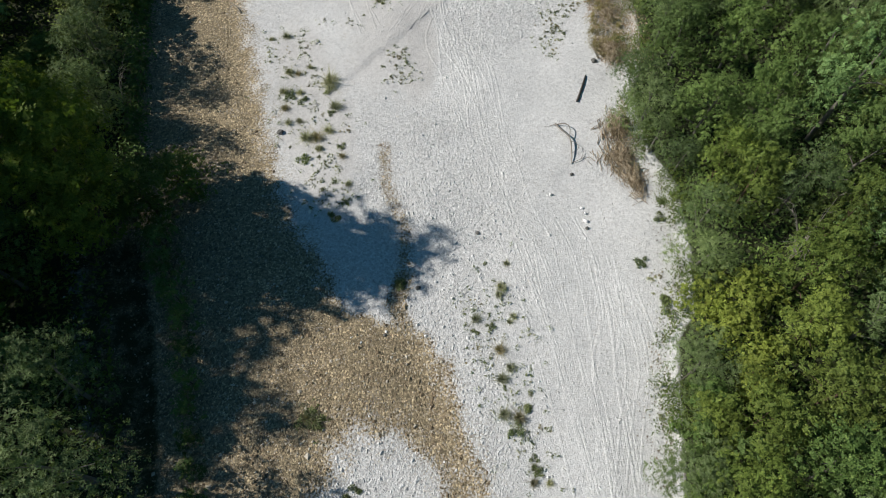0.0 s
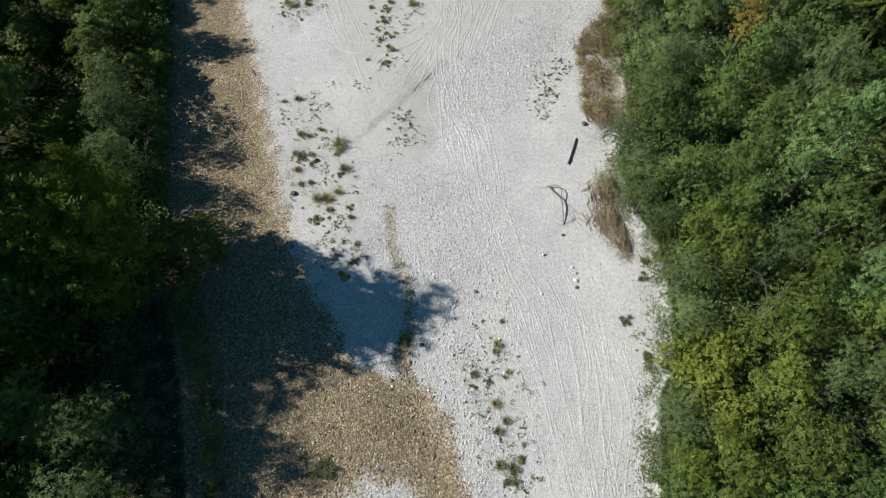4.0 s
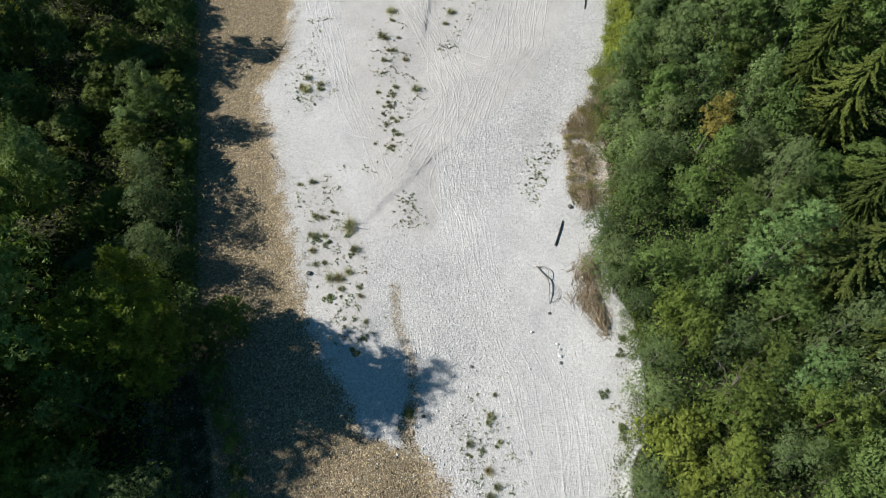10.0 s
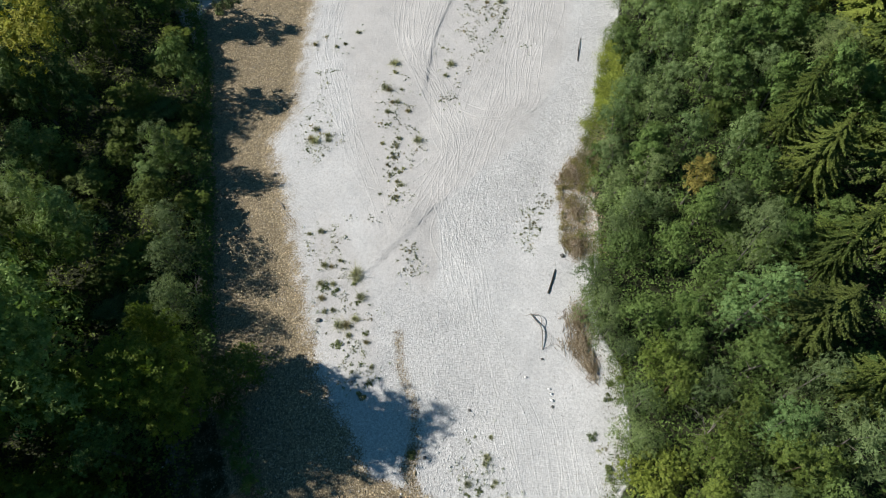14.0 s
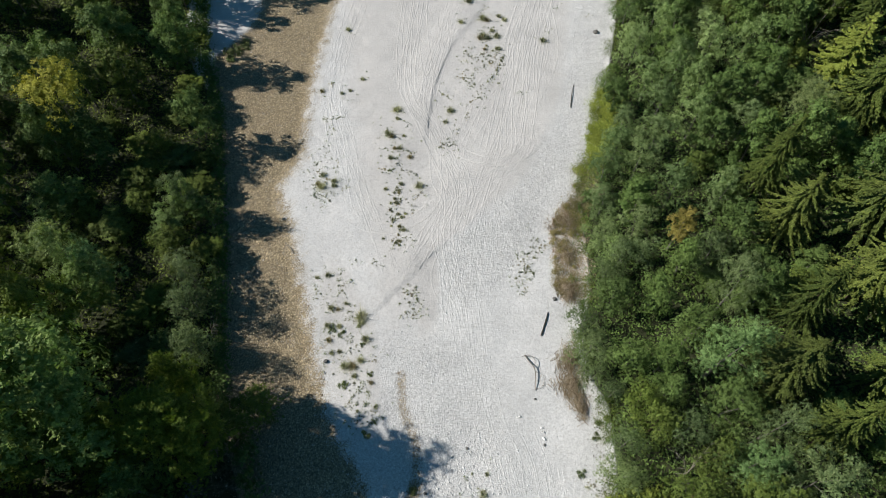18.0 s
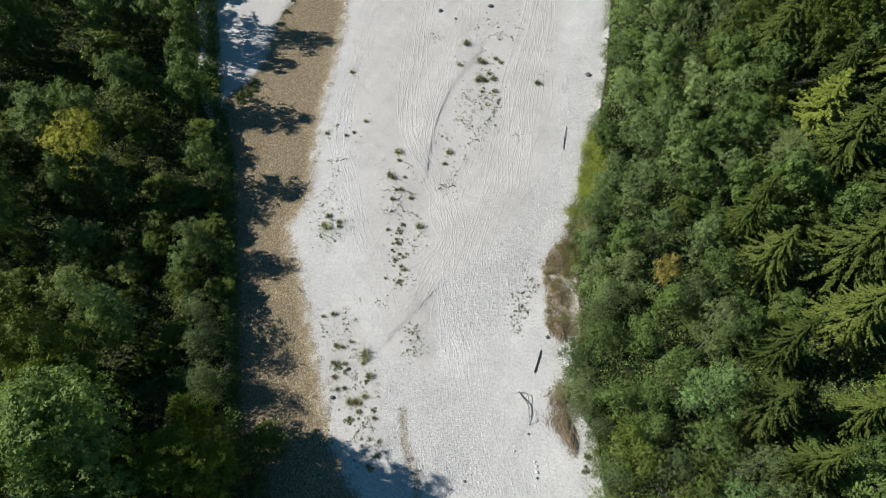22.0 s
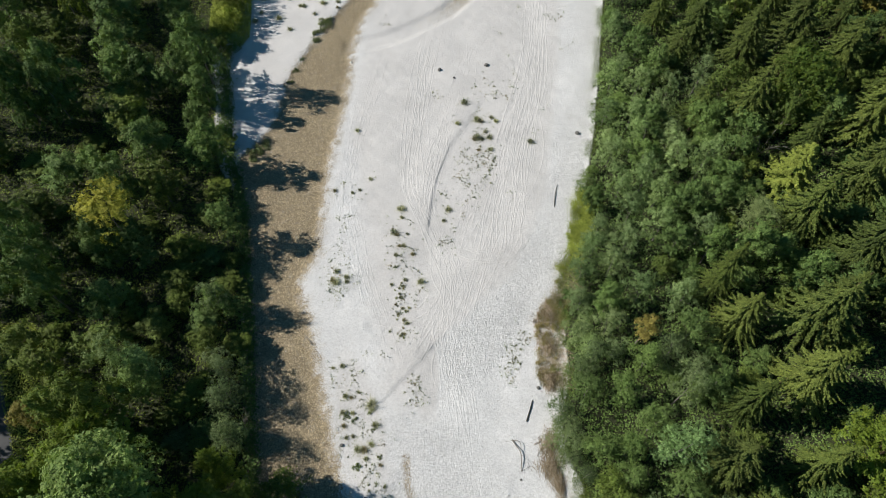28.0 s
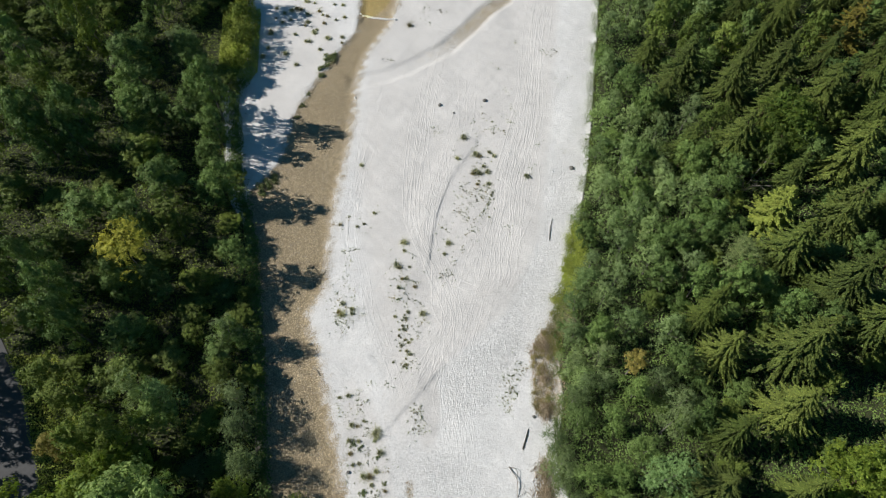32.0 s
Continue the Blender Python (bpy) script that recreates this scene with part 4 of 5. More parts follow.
# a narrow strip of tufts below the middle bed
r = np.random.default_rng(23)
SPIKY_H = [(-6.9 + 1.2 * k / 30 + r.normal(0, 0.55), 59.4 - 9.6 * k / 30 + r.normal(0, 0.3), r.uniform(0.22, 0.44)) for k in range(30)]
for beds in (SPIKY_A, SPIKY_B, SPIKY_F, SPIKY_G, SPIKY_H, SPIKY_I, SPIKY_K):
    plants(beds, "grass_tuft", (("spray", SPIKY),), "grey-green spiky tuft growing from pale gravel", "grass tuft", "tufts on the gravel")
for beds in (LEAFY_A, LEAFY_B, LEAFY_C, LEAFY_K):
    plants(beds, "herb", (("foliage", LEAFY),), "green broad-leaved low herb on pale gravel", "plant", "herbs on the gravel")
for beds in (SPARSE_A, SPARSE_B, SPARSE_C, SPARSE_E, SPARSE_F, SPARSE_G, SPARSE_I, SPARSE_J, [(x + dx, y - dx, 0.85 * size) for x, y, size in LEAFY_D for dx in (0.0, 0.7)]):
    plants(beds, "seedlings", (("foliage", SPARSE),), "sparse patch of small dry herbs on gravel", "plant", "seedlings on the gravel", 0.8)

# shrubs along the far bar beside the stream
r = np.random.default_rng(19)
FAR_BAR = [(x, y, r.uniform(0.5, 1.0)) for x, y in zip(r.uniform(-39, -22, 120), r.uniform(108, 140, 120)) if BANK_LEFT(y) + 1 < x < BED_LEFT(y) - 0.4 and r.uniform() < 0.05 + 0.4 * (y - 108) / 32]
plants(FAR_BAR, "grass_tuft", (("spray", SPIKY),), "grey-green spiky tuft growing from pale gravel", "grass tuft", "tufts on the gravel")
# single sprouts too small to count, round the beds
r = np.random.default_rng(8)
spot = np.array([p[:2] for beds in (SPIKY_A, SPIKY_B, SPIKY_F, SPIKY_G, SPIKY_I, SPIKY_K, SPARSE_A, SPARSE_B, SPARSE_E, SPARSE_F, SPARSE_G, SPARSE_I, SPARSE_J, LEAFY_D, LEAFY_K) for p in beds])
spot = np.repeat(spot, 3, 0) + r.normal(0, 1, (3 * len(spot), 2)) * (0.8, 1.1)
wide = r.uniform(0.08, 0.30, len(spot))
k = np.repeat(np.arange(len(spot)), 9)
d = unit(r.normal(0, 1, (len(k), 3)) + (0, 0, 0.6))
p = np.column_stack([spot, land(spot[:, 0], spot[:, 1]) + 0.03])[k] + d * wide[k, None] * (1, 1, 0.8)
tagged(new("sprouts", mesh_from("sprouts", *leaves(r, p, d + (0, 0, 0.4), 0.09, 0.4, 0.6), HERB_GREEN)), "scattered dry sprouts between the pebbles", "plants", kind="stuff")


# ---- dead wood ----
def wood(name, label, limbs, mat, category="log"):
    """limbs: (part name, points over the ground as x, y, lift, radii)."""
    x0, y0 = limbs[0][1][0][:2]
    base = Vector((x0, y0, float(land(x0, y0))))
    top = tagged(new(name), label, category)
    top.location = base
    for part_name, pts, radii in limbs:
        p = np.array([(x, y, float(land(x, y)) + lift) for x, y, lift in pts])
        p = spline(p, 0.25)
        rr = np.interp(np.linspace(0, 1, len(p)), np.linspace(0, 1, len(radii)), radii)
        rr = rr * (1 + 0.12 * np.sin(np.arange(len(p)) * 2.1))
        part(part_name, mesh_from(part_name, *tube(p - np.array(base), rr, 8), mat, True), top)
    return top


wood("log", "dark weathered log lying on pale gravel", [("trunk", [(12.65, 40.9, 0.07), (12.15, 39.4, 0.08), (11.6, 37.9, 0.08)], [0.06, 0.085, 0.10]), ("stub", [(12.2, 39.9, 0.12), (12.5, 39.75, 0.16)], [0.05, 0.02]), ("stub", [(11.7, 38.3, 0.12), (11.98, 38.2, 0.14)], [0.05, 0.02])], DARK_WOOD)
wood("dead_branch", "forked bleached dead branch lying on gravel", [("stem", [(10.49, 31.2, 0.05), (10.56, 32.4, 0.25), (10.5, 33.7, 0.35), (9.95, 34.6, 0.22), (9.5, 35.4, 0.08)], [0.03, 0.05, 0.055, 0.06, 0.08]), ("limb", [(9.55, 35.3, 0.1), (10.25, 35.2, 0.35), (10.6, 34.7, 0.42), (10.52, 33.8, 0.34)], [0.05, 0.04, 0.035, 0.03]), ("twig", [(10.5, 33.4, 0.3), (11.0, 33.1, 0.35), (11.15, 32.6, 0.25), (10.6, 32.2, 0.2)], [0.03, 0.02, 0.018, 0.012]), ("twig", [(10.5, 31.3, 0.08), (11.1, 31.55, 0.14), (11.8, 32.0, 0.06)], [0.03, 0.022, 0.01]), ("twig", [(9.5, 35.35, 0.1), (9.0, 35.2, 0.08), (8.5, 35.15, 0.04)], [0.03, 0.018, 0.008]), ("twig", [(11.3, 31.7, 0.12), (11.6, 32.5, 0.16), (11.5, 33.0, 0.06)], [0.02, 0.014, 0.007])], DRIFTWOOD, "branch")
wood("dead_branch", "long thin dark branch lying on gravel", [("stem", [(19.4, 78.5, 0.06), (18.85, 76.2, 0.14), (18.5, 73.9, 0.06)], [0.03, 0.055, 0.07])], DARK_WOOD, "branch")
wood("dead_branch", "thin bleached stick at the edge of the stream", [("stem", [(-20.8, 50.8, 0.05), (-20.0, 49.9, 0.12), (-19.5, 49.1, 0.06)], [0.03, 0.05, 0.06]), ("twig", [(-19.9, 49.8, 0.1), (-18.9, 49.2, 0.06)], [0.03, 0.01])], DRIFTWOOD, "branch")
wood("dead_branch", "grey branch stub on the gravel bank", [("stem", [(13.4, 45.0, 0.1), (13.7, 44.0, 0.15), (14.0, 42.9, 0.1)], [0.02, 0.03, 0.045])], DRIFTWOOD, "branch")


def heap(rx, ry, count, seed, turn=0.0):
    """A drift of brown twigs and sticks washed up against the bank."""
    r = np.random.default_rng(seed)
    pieces = []
    for _ in range(count):
        a = r.uniform(0, 2 * np.pi)
        q = min(1.25, abs(r.normal(0, 0.55)))
        edge = 1 + 0.3 * np.sin(3 * a + seed) + 0.15 * np.sin(7 * a)
        ux, uy = rx * q * edge * np.cos(a), ry * q * edge * np.sin(a)
        px, py = ux * np.cos(turn) - uy * np.sin(turn), ux * np.sin(turn) + uy * np.cos(turn)
        lift = 0.45 * max(0.0, 1 - q * q) * r.uniform(0.2, 1) + 0.04
        d = unit(np.array([*(r.normal(0, 1, 2) * (0.6, 1.2)), r.normal(0, 0.16)])) * r.uniform(0.2, 0.75)
        c = np.array([px, py, lift])
        bend = r.normal(0, 0.07, 3)
        pieces.append(tube([c - d, c + bend, c + d], np.array([0.022, 0.02, 0.008]) * r.uniform(0.6, 1.5), 4))
    return mesh_from("brush", *joined(pieces), DEBRIS)


for k, (x, y, rx, ry, count, turn) in enumerate([(14.7, 34.8, 1.5, 2.2, 700, 0.1), (14.6, 31.6, 1.5, 2.3, 850, 0.3), (15.4, 29.2, 0.9, 1.5, 260, 0.3), (15.3, 43.9, 1.3, 1.6, 900, 0.3), (15.6, 48.6, 1.4, 2.4, 240, 0.0), (15.9, 54.2, 1.8, 1.9, 750, -0.2)]):
    top = tagged(new("driftwood_heap"), "heap of brown washed-up twigs against the bank", "driftwood", "driftwood heaps")
    top.location = (x, y, float(land(x, y)))
    part("brush", heap(rx, ry, count, 80 + k, turn), top)
    for j in range(3):
        lean = np.array([(0.3 - 0.3 * j, -ry * 0.5, 0.15), (0.1, 0.15 * j, 0.35), (-0.2 + 0.4 * j, ry * 0.7, 0.12)])
        part("branch", mesh_from("branch", *tube(lean, [0.05, 0.04, 0.015], 6), DRIFTWOOD, True), top)


# ---- trees ----
def trunk_meshes(r, h, radius, limb_ends, mat, lean=0.06):
    """A tapered trunk, and limbs that reach towards the foliage."""
    k = np.linspace(0, 1, 7)
    sway = r.normal(0, lean, 2)
    pts = np.column_stack([sway[0] * h * k**2 + 0.05 * np.sin(5 * k), sway[1] * h * k**2, h * k - 0.4])
    out = [("trunk", mesh_from("trunk", *tube(pts, radius * (1.25 - 1.1 * k), 7), mat, True))]
    for e in limb_ends:
        e = np.asarray(e, float)
        t = np.clip((e[2] - 0.35 * np.hypot(e[0], e[1])) / h, 0.08, 0.92)
        root = np.array([np.interp(t, k, pts[:, n]) for n in range(3)])
        mid = 0.5 * (root + e) + np.array([0, 0, 0.12 * np.linalg.norm(e - root)])
        out.append(("limb", mesh_from("limb", *tube([root, mid, e], [radius * 0.45 * (1.1 - t), radius * 0.28 * (1.1 - t) + 0.012, 0.012], 5), mat, True)))
    return out


def broad_tree(seed, h, rad, count, leaf, mat, bark, low=0.12, lobes=12, aspect=0.5, ragged=1.0, clumps=8):
    """Meshes of a broad-leaved tree: a trunk with limbs, and foliage in clumps on uneven lobes round them."""
    r = np.random.default_rng(seed)
    base, top = low * h, h
    lobe, sizes = [], []
    for k in range(lobes):
        t = (k + 0.5) / lobes
        z = base + (top - base) * (0.12 + 0.74 * t)
        # widest a little below the middle
        wide = rad * np.sqrt(max(0.06, 1 - ((z - base) / (top - base) * 1.75 - 0.72) ** 2 * 0.9))
        a = k * 2.4 + r.uniform(-0.6, 0.6)
        q = wide * r.uniform(0.35, 0.78) * (1 if k % 4 else 0.3)
        lobe.append((q * np.cos(a), q * np.sin(a), z))
        sizes.append(rad * r.uniform(0.30, 0.50) * (1.1 - 0.3 * t))
    lobe.append((r.normal(0, 0.1) * rad, r.normal(0, 0.1) * rad, top - 0.30 * rad))
    sizes.append(0.32 * rad)
    lobe, sizes = np.array(lobe), np.array(sizes)
    # twig clumps on the upper and outer side of each lobe
    n = int(clumps * len(lobe))
    own = np.arange(n) % len(lobe)
    d = unit(r.normal(0, 1, (n, 3)) + (0, 0, 0.45) + 0.5 * unit(lobe[own] - (0, 0, base + 0.35 * (top - base))))
    clump = lobe[own] + d * sizes[own, None] * r.uniform(0.55, 1.12, (n, 1)) * (1, 1, 0.85)
    width = rad * r.uniform(0.08, 0.20, n) * (1 + 0.2 * ragged) + 0.12
    # leafy twigs on the clumps, each with a tilt of its own
    m = max(40, count // 11)
    k = r.choice(n, m, p=width**2 / (width**2).sum())
    e = unit(r.normal(0, 1, (m, 3)) + (0, 0, 0.5) + 0.5 * d[k])
    twig = clump[k] + e * (width[k] * r.uniform(0.7, 1.12, m))[:, None] * (1, 1, 0.8)
    shoots = r.uniform(0, 1, m) < 0.10
    twig[shoots] += e[shoots] * (width[k[shoots]] * r.uniform(0.2, 0.9, shoots.sum()))[:, None]
    tilt = unit(e + 0.4 * d[k] + (0, 0, 0.35) + r.normal(0, 0.32, (m, 3)))
    own = r.integers(0, m, count)
    p = twig[own] + r.normal(0, 1, (count, 3)) * leaf * 1.05
    p[:, 2] = np.maximum(p[:, 2], 0.15)
    crown = mesh_from("crown", *blades(r, p, tilt[own], leaf, aspect, 0.22), mat)
    return trunk_meshes(r, h * 0.78, 0.014 * h + 0.03, lobe[1 :: max(1, len(lobe) // 4)], bark) + [("crown", crown)]


def spruce_tree(seed, h, rad, mat, whorls=14, droop=0.58, sprays=17, gap=0.0, spray=0.88):
    """Meshes of a spruce: a straight trunk and whorls of drooping boughs with hanging sprays."""
    r = np.random.default_rng(seed)
    vs = []
    trunk = tube([(0, 0, -0.4), (0, 0, 0.5 * h), (0.1, 0, h)], [0.016 * h + 0.03, 0.010 * h, 0.02], 7)
    for w in range(whorls):
        t = (w + 0.5) / whorls
        z = h * (0.20 + 0.78 * t**0.92)
        reach = rad * (1 - t) ** 0.85 * r.uniform(0.85, 1.12) + 0.25
        boughs = 7 if t > 0.75 else 13
        for b in range(boughs):
            if r.uniform() < gap:
                continue
            a = b * 2 * np.pi / boughs + w * 0.9 + r.uniform(-0.35, 0.35)
            z = z + r.normal(0, 0.10)
            ln = reach * r.uniform(0.45, 1.0)
            o, side = np.array([np.cos(a), np.sin(a), 0]), np.array([-np.sin(a), np.cos(a), 0])
            # two ragged rows of side sprays and one that hangs below the bough
            for row in (-1, 1, 0):
                m = sprays
                q = r.uniform(0.05, 1, m) ** 0.8
                rise = ln * (0.25 * q - droop * q**1.6 + 0.25 * q**4)
                root = o * (ln * q)[:, None] + side * r.normal(0, 0.04, (m, 1)) + np.array([0, 0, 1]) * (z + rise)[:, None]
                twig = unit(o * r.uniform(0.2, 1.0, (m, 1)) + side * row * r.uniform(0.3, 1.1, (m, 1)) - np.array([0, 0, 1]) * r.uniform(0.1, 0.7 if row else 1.6, (m, 1)))
                s = (spray if row else 1.25 * spray) * ((0.16 + 0.17 * ln * np.sin(np.pi * np.clip(0.2 + 0.75 * q, 0, 0.93)) ** 0.8) * r.uniform(0.45, 1.2, m))[:, None]
                fat = unit(np.cross(twig, np.array([0, 0, 1.0]) + r.normal(0, 0.35, (m, 3)))) * (0.06 + 0.10 * s)
                vs.append(np.stack([root, root + twig * s * 0.5 + fat, root + twig * s - (0, 0, 0.08), root + twig * s * 0.5 - fat], 1).reshape(-1, 3))
    v = np.concatenate(vs)
    return [("trunk", mesh_from("trunk", *trunk, BARK_BROWN, True)), ("crown", mesh_from("crown", v, np.arange(len(v)).reshape(-1, 4), mat))]


def bare_tree(seed, h, count=6):
    """A dead tree: several thin curving stems with bare twigs."""
    r = np.random.default_rng(seed)
    out = []
    for n in range(count):
        a, ln = r.uniform(0, 2 * np.pi), h * r.uniform(0.6, 1.0)
        o = np.array([np.cos(a), np.sin(a), 0.0])
        q = np.linspace(0, 1, 6)[:, None]
        stem = o * (0.05 + ln * 0.32 * q**1.6) + np.array([0, 0, 1.0]) * (ln * q * (1 - 0.12 * q)) + r.normal(0, 0.04, (6, 3)) * q - (0, 0, 0.3)
        out.append(("stem", mesh_from("stem", *tube(stem, np.linspace(0.055, 0.012, 6), 5), DRIFTWOOD, True)))
        for _ in range(6):
            root = stem[r.integers(2, 6)]
            way = unit(o * r.uniform(0.2, 1.0) + r.normal(0, 0.5, 3) + (0, 0, 0.3)) * ln * r.uniform(0.10, 0.24)
            out.append(("twig", mesh_from("twig", *tube([root, root + 0.5 * way + r.normal(0, 0.04, 3), root + way], [0.02, 0.014, 0.005], 4), DRIFTWOOD, True)))
    return out


KIND = {
    "willow": ([broad_tree(100 + k, 7.5, 2.9, 4800, 0.125, LEAF_WILLOW, BARK_GREY, 0.03, 13, 0.36) for k in range(5)], 7.5, 2.9, "grey-green bushy willow on the gravel bank", "tree"),
    "sallow": ([broad_tree(110 + k, 8.0, 2.8, 5200, 0.118, LEAF_SALLOW, BARK_GREY, 0.04, 14, 0.44) for k in range(4)], 8.0, 2.8, "pale grey-green sallow in the riverside thicket", "tree"),
    "alder": ([broad_tree(120 + k, 10.0, 3.4, 6200, 0.160, LEAF_GREEN, BARK_GREY, 0.08, 13, 0.58) for k in range(7)], 10.0, 3.4, "dense mid-green alder in the riverside wood", "tree"),
    "hazel": ([broad_tree(140 + k, 7.0, 2.8, 5000, 0.130, LEAF_BRIGHT, BARK_BROWN, 0.03, 12, 0.62) for k in range(4)], 7.0, 2.8, "bright yellow-green hazel bush at the wood's edge", "tree"),
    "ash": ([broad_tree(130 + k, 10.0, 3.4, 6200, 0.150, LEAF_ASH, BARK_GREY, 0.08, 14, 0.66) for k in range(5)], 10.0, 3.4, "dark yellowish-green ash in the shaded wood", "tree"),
    "bramble": ([broad_tree(150 + k, 2.6, 2.6, 5200, 0.080, LEAF_BRAMBLE, BARK_BROWN, 0.0, 14, 0.75) for k in range(2)], 2.6, 2.6, "low yellow-green bramble thicket in full sun", "bush"),
    "maple": ([broad_tree(160 + k, 18.0, 5.2, 13000, 0.175, LEAF_MAPLE, BARK_BROWN, 0.08, 26, 0.7, 0.8) for k in range(3)], 18.0, 5.2, "tall dark-green maple with yellowing leaf tips", "tree"),
    "pale_maple": ([broad_tree(165, 18.0, 5.2, 24000, 0.145, LEAF_PALE, BARK_BROWN, 0.42, 34, 0.75, 0.9, 10)], 18.0, 5.2, "tall broad light-green maple in full sun", "tree"),
    "silver_willow": ([broad_tree(170 + k, 15.0, 4.0, 15000, 0.098, LEAF_SILVER, BARK_GREY, 0.06, 22, 0.55, 1.0, 10) for k in range(2)], 15.0, 4.0, "tall silver-leaved willow standing over the thicket", "tree"),
    "yellow_tree": ([broad_tree(180, 9.0, 2.9, 6500, 0.092, LEAF_YELLOW, BARK_GREY, 0.86, 14, 0.65)], 9.0, 2.9, "broad tree with bright yellow autumn leaves", "tree"),
    "orange_tree": ([broad_tree(185, 9.0, 1.9, 6000, 0.085, LEAF_ORANGE, BARK_GREY, 0.35, 16, 0.6, 0.5)], 9.0, 1.9, "slender tree with orange-brown leaves", "tree"),
    "spruce": ([spruce_tree(200 + k, 16.0, 5.8, NEEDLE, 21, 0.80, 26, 0.08, 0.60) for k in range(4)], 16.0, 5.8, "tall dark-green spruce with drooping boughs", "conifer"),
    "larch": ([spruce_tree(215, 16.0, 4.4, NEEDLE_LARCH, 15, 0.45, 24, 0.05, 0.74)], 16.0, 4.4, "broad yellow-green sunlit conifer", "conifer"),
    "pine": ([broad_tree(216, 14.0, 3.6, 12000, 0.105, NEEDLE_PINE, BARK_BROWN, 0.45, 18, 0.22, 1.0, 10)], 14.0, 3.6, "grey-green pine with bare reddish lower boughs", "conifer"),
    "dry_spruce": ([spruce_tree(210, 16.0, 5.6, NEEDLE_BROWN, 14, 0.5, 22, 0.1, 0.76)], 16.0, 5.6, "tall spruce with browned needles", "conifer"),
    "bush": ([broad_tree(220 + k, 2.2, 1.5, 1500, 0.080, LEAF_GREEN, BARK_BROWN, 0.0, 6, 0.55) for k in range(3)], 2.2, 1.5, "low dense green bush on the bank", "bush"),
    "dead_tree": ([bare_tree(230 + k, 9.0) for k in range(2)], 9.0, 2.5, "bare dead tree with bleached branches", "dead tree"),
}
FINE = {
    "willow": [broad_tree(300 + k, 7.5, 2.9, 11000, 0.070, LEAF_WILLOW, BARK_GREY, 0.03, 15, 0.36, 1.0, 12) for k in range(4)],
    "sallow": [broad_tree(310 + k, 8.0, 2.8, 11000, 0.070, LEAF_SALLOW, BARK_GREY, 0.04, 15, 0.44, 1.0, 12) for k in range(2)],
    "maple": [broad_tree(360 + k, 18.0, 5.2, 24000, 0.145, LEAF_MAPLE, BARK_BROWN, 0.08, 28, 0.68, 0.8, 10) for k in range(2)],
    "alder": [broad_tree(320 + k, 10.0, 3.4, 12000, 0.086, LEAF_GREEN, BARK_GREY, 0.06, 15, 0.65, 1.0, 12) for k in range(4)],
    "spruce": [spruce_tree(390 + k, 16.0, 5.8, NEEDLE, 23, 0.80, 40, 0.08, 0.48) for k in range(3)],
    "hazel": [broad_tree(340 + k, 7.0, 2.8, 11000, 0.074, LEAF_BRIGHT, BARK_BROWN, 0.03, 15, 0.66, 1.0, 12) for k in range(3)],
}
FIRST = {}
used = []


def tree(kind, x, y, h, rad, turn=0.0):
    meshes, h0, r0, label, category = KIND[kind]
    if kind in FINE and ((x > 0 and x - BANK_RIGHT(y) < 16 and y < 50) or (x < 0 and BANK_LEFT(y) - x < 8 and y < 42) or (kind == "spruce" and y < 66)):
        meshes = FINE[kind]
    k = int(abs(x * 7.3 + y * 3.1)) % len(meshes) + (100 if kind in FINE and meshes is FINE[kind] else 0)
    m = Matrix.LocRotScale((x, y, float(land(x, y)) - 0.05), Euler((0, 0, turn)), (rad / r0, rad / r0, h / h0))
    used.append((x, y, rad))
    if (kind, k) in FIRST:
        old = FIRST[kind, k]
        return copy_thing(old, m @ Matrix.Diagonal((1 / old.scale.x, 1 / old.scale.y, 1 / old.scale.z, 1)))
    top = FIRST[kind, k] = tagged(new(kind), label, category, kind.replace("_", " ") + " trees")
    for part_name, me in meshes[k % 100]:
        part(part_name, me, top)
    top.matrix_basis = m
    return top


def left_height(x, y):
    """The left wood rises steadily from the bank."""
    d = float(BANK_LEFT(y) - x) - (7.0 if 112 < y < 134 else 0.0)
    if 26 < y < 52 and x < -47:
        return 7.5
    return 2.6 + 0.70 * min(26.0, max(0.0, d))


rng = np.random.default_rng(77)


def grove(kind, spots):
    for x, y, h, rad in spots:
        if kind in ("alder", "ash", "hazel", "willow") and x < -30 and y > 30:
            h = max(h, 0.8 * left_height(x, y))
        tree(kind, x, y, h, rad, rng.uniform(0, 6.28))


grove("willow", [(16.7, 35.4, 5.5, 2.9), (16.5, 38.8, 4.8, 2.5), (17.0, 32.4, 4.2, 2.0), (19.4, 44.6, 4.6, 2.5), (19.9, 50.0, 5.0, 2.5), (24.2, 66.8, 7.0, 2.5), (23.6, 50.6, 7.5, 2.4), (33.8, 43.1, 9.0, 2.3), (21.2, 46.3, 7.0, 2.3), (19.2, 24.8, 5.5, 2.4), (25.2, 25.7, 8.0, 2.5)])
grove("willow", [(18.6, 21.6, 4.6, 2.6), (16.9, 13.5, 3.6, 2.8), (15.4, 6.9, 3.8, 3.0), (35.3, 19.8, 10.0, 4.0)])
grove("willow", [(-30.8, 44.5, 6.0, 2.6), (-42.8, 43.6, 13.5, 2.8), (-28.1, 35.0, 6.0, 2.5), (-23.4, 11.6, 9.0, 3.0), (-21.6, 6.3, 10.0, 4.0), (-29.8, 39.8, 6.0, 2.4)])
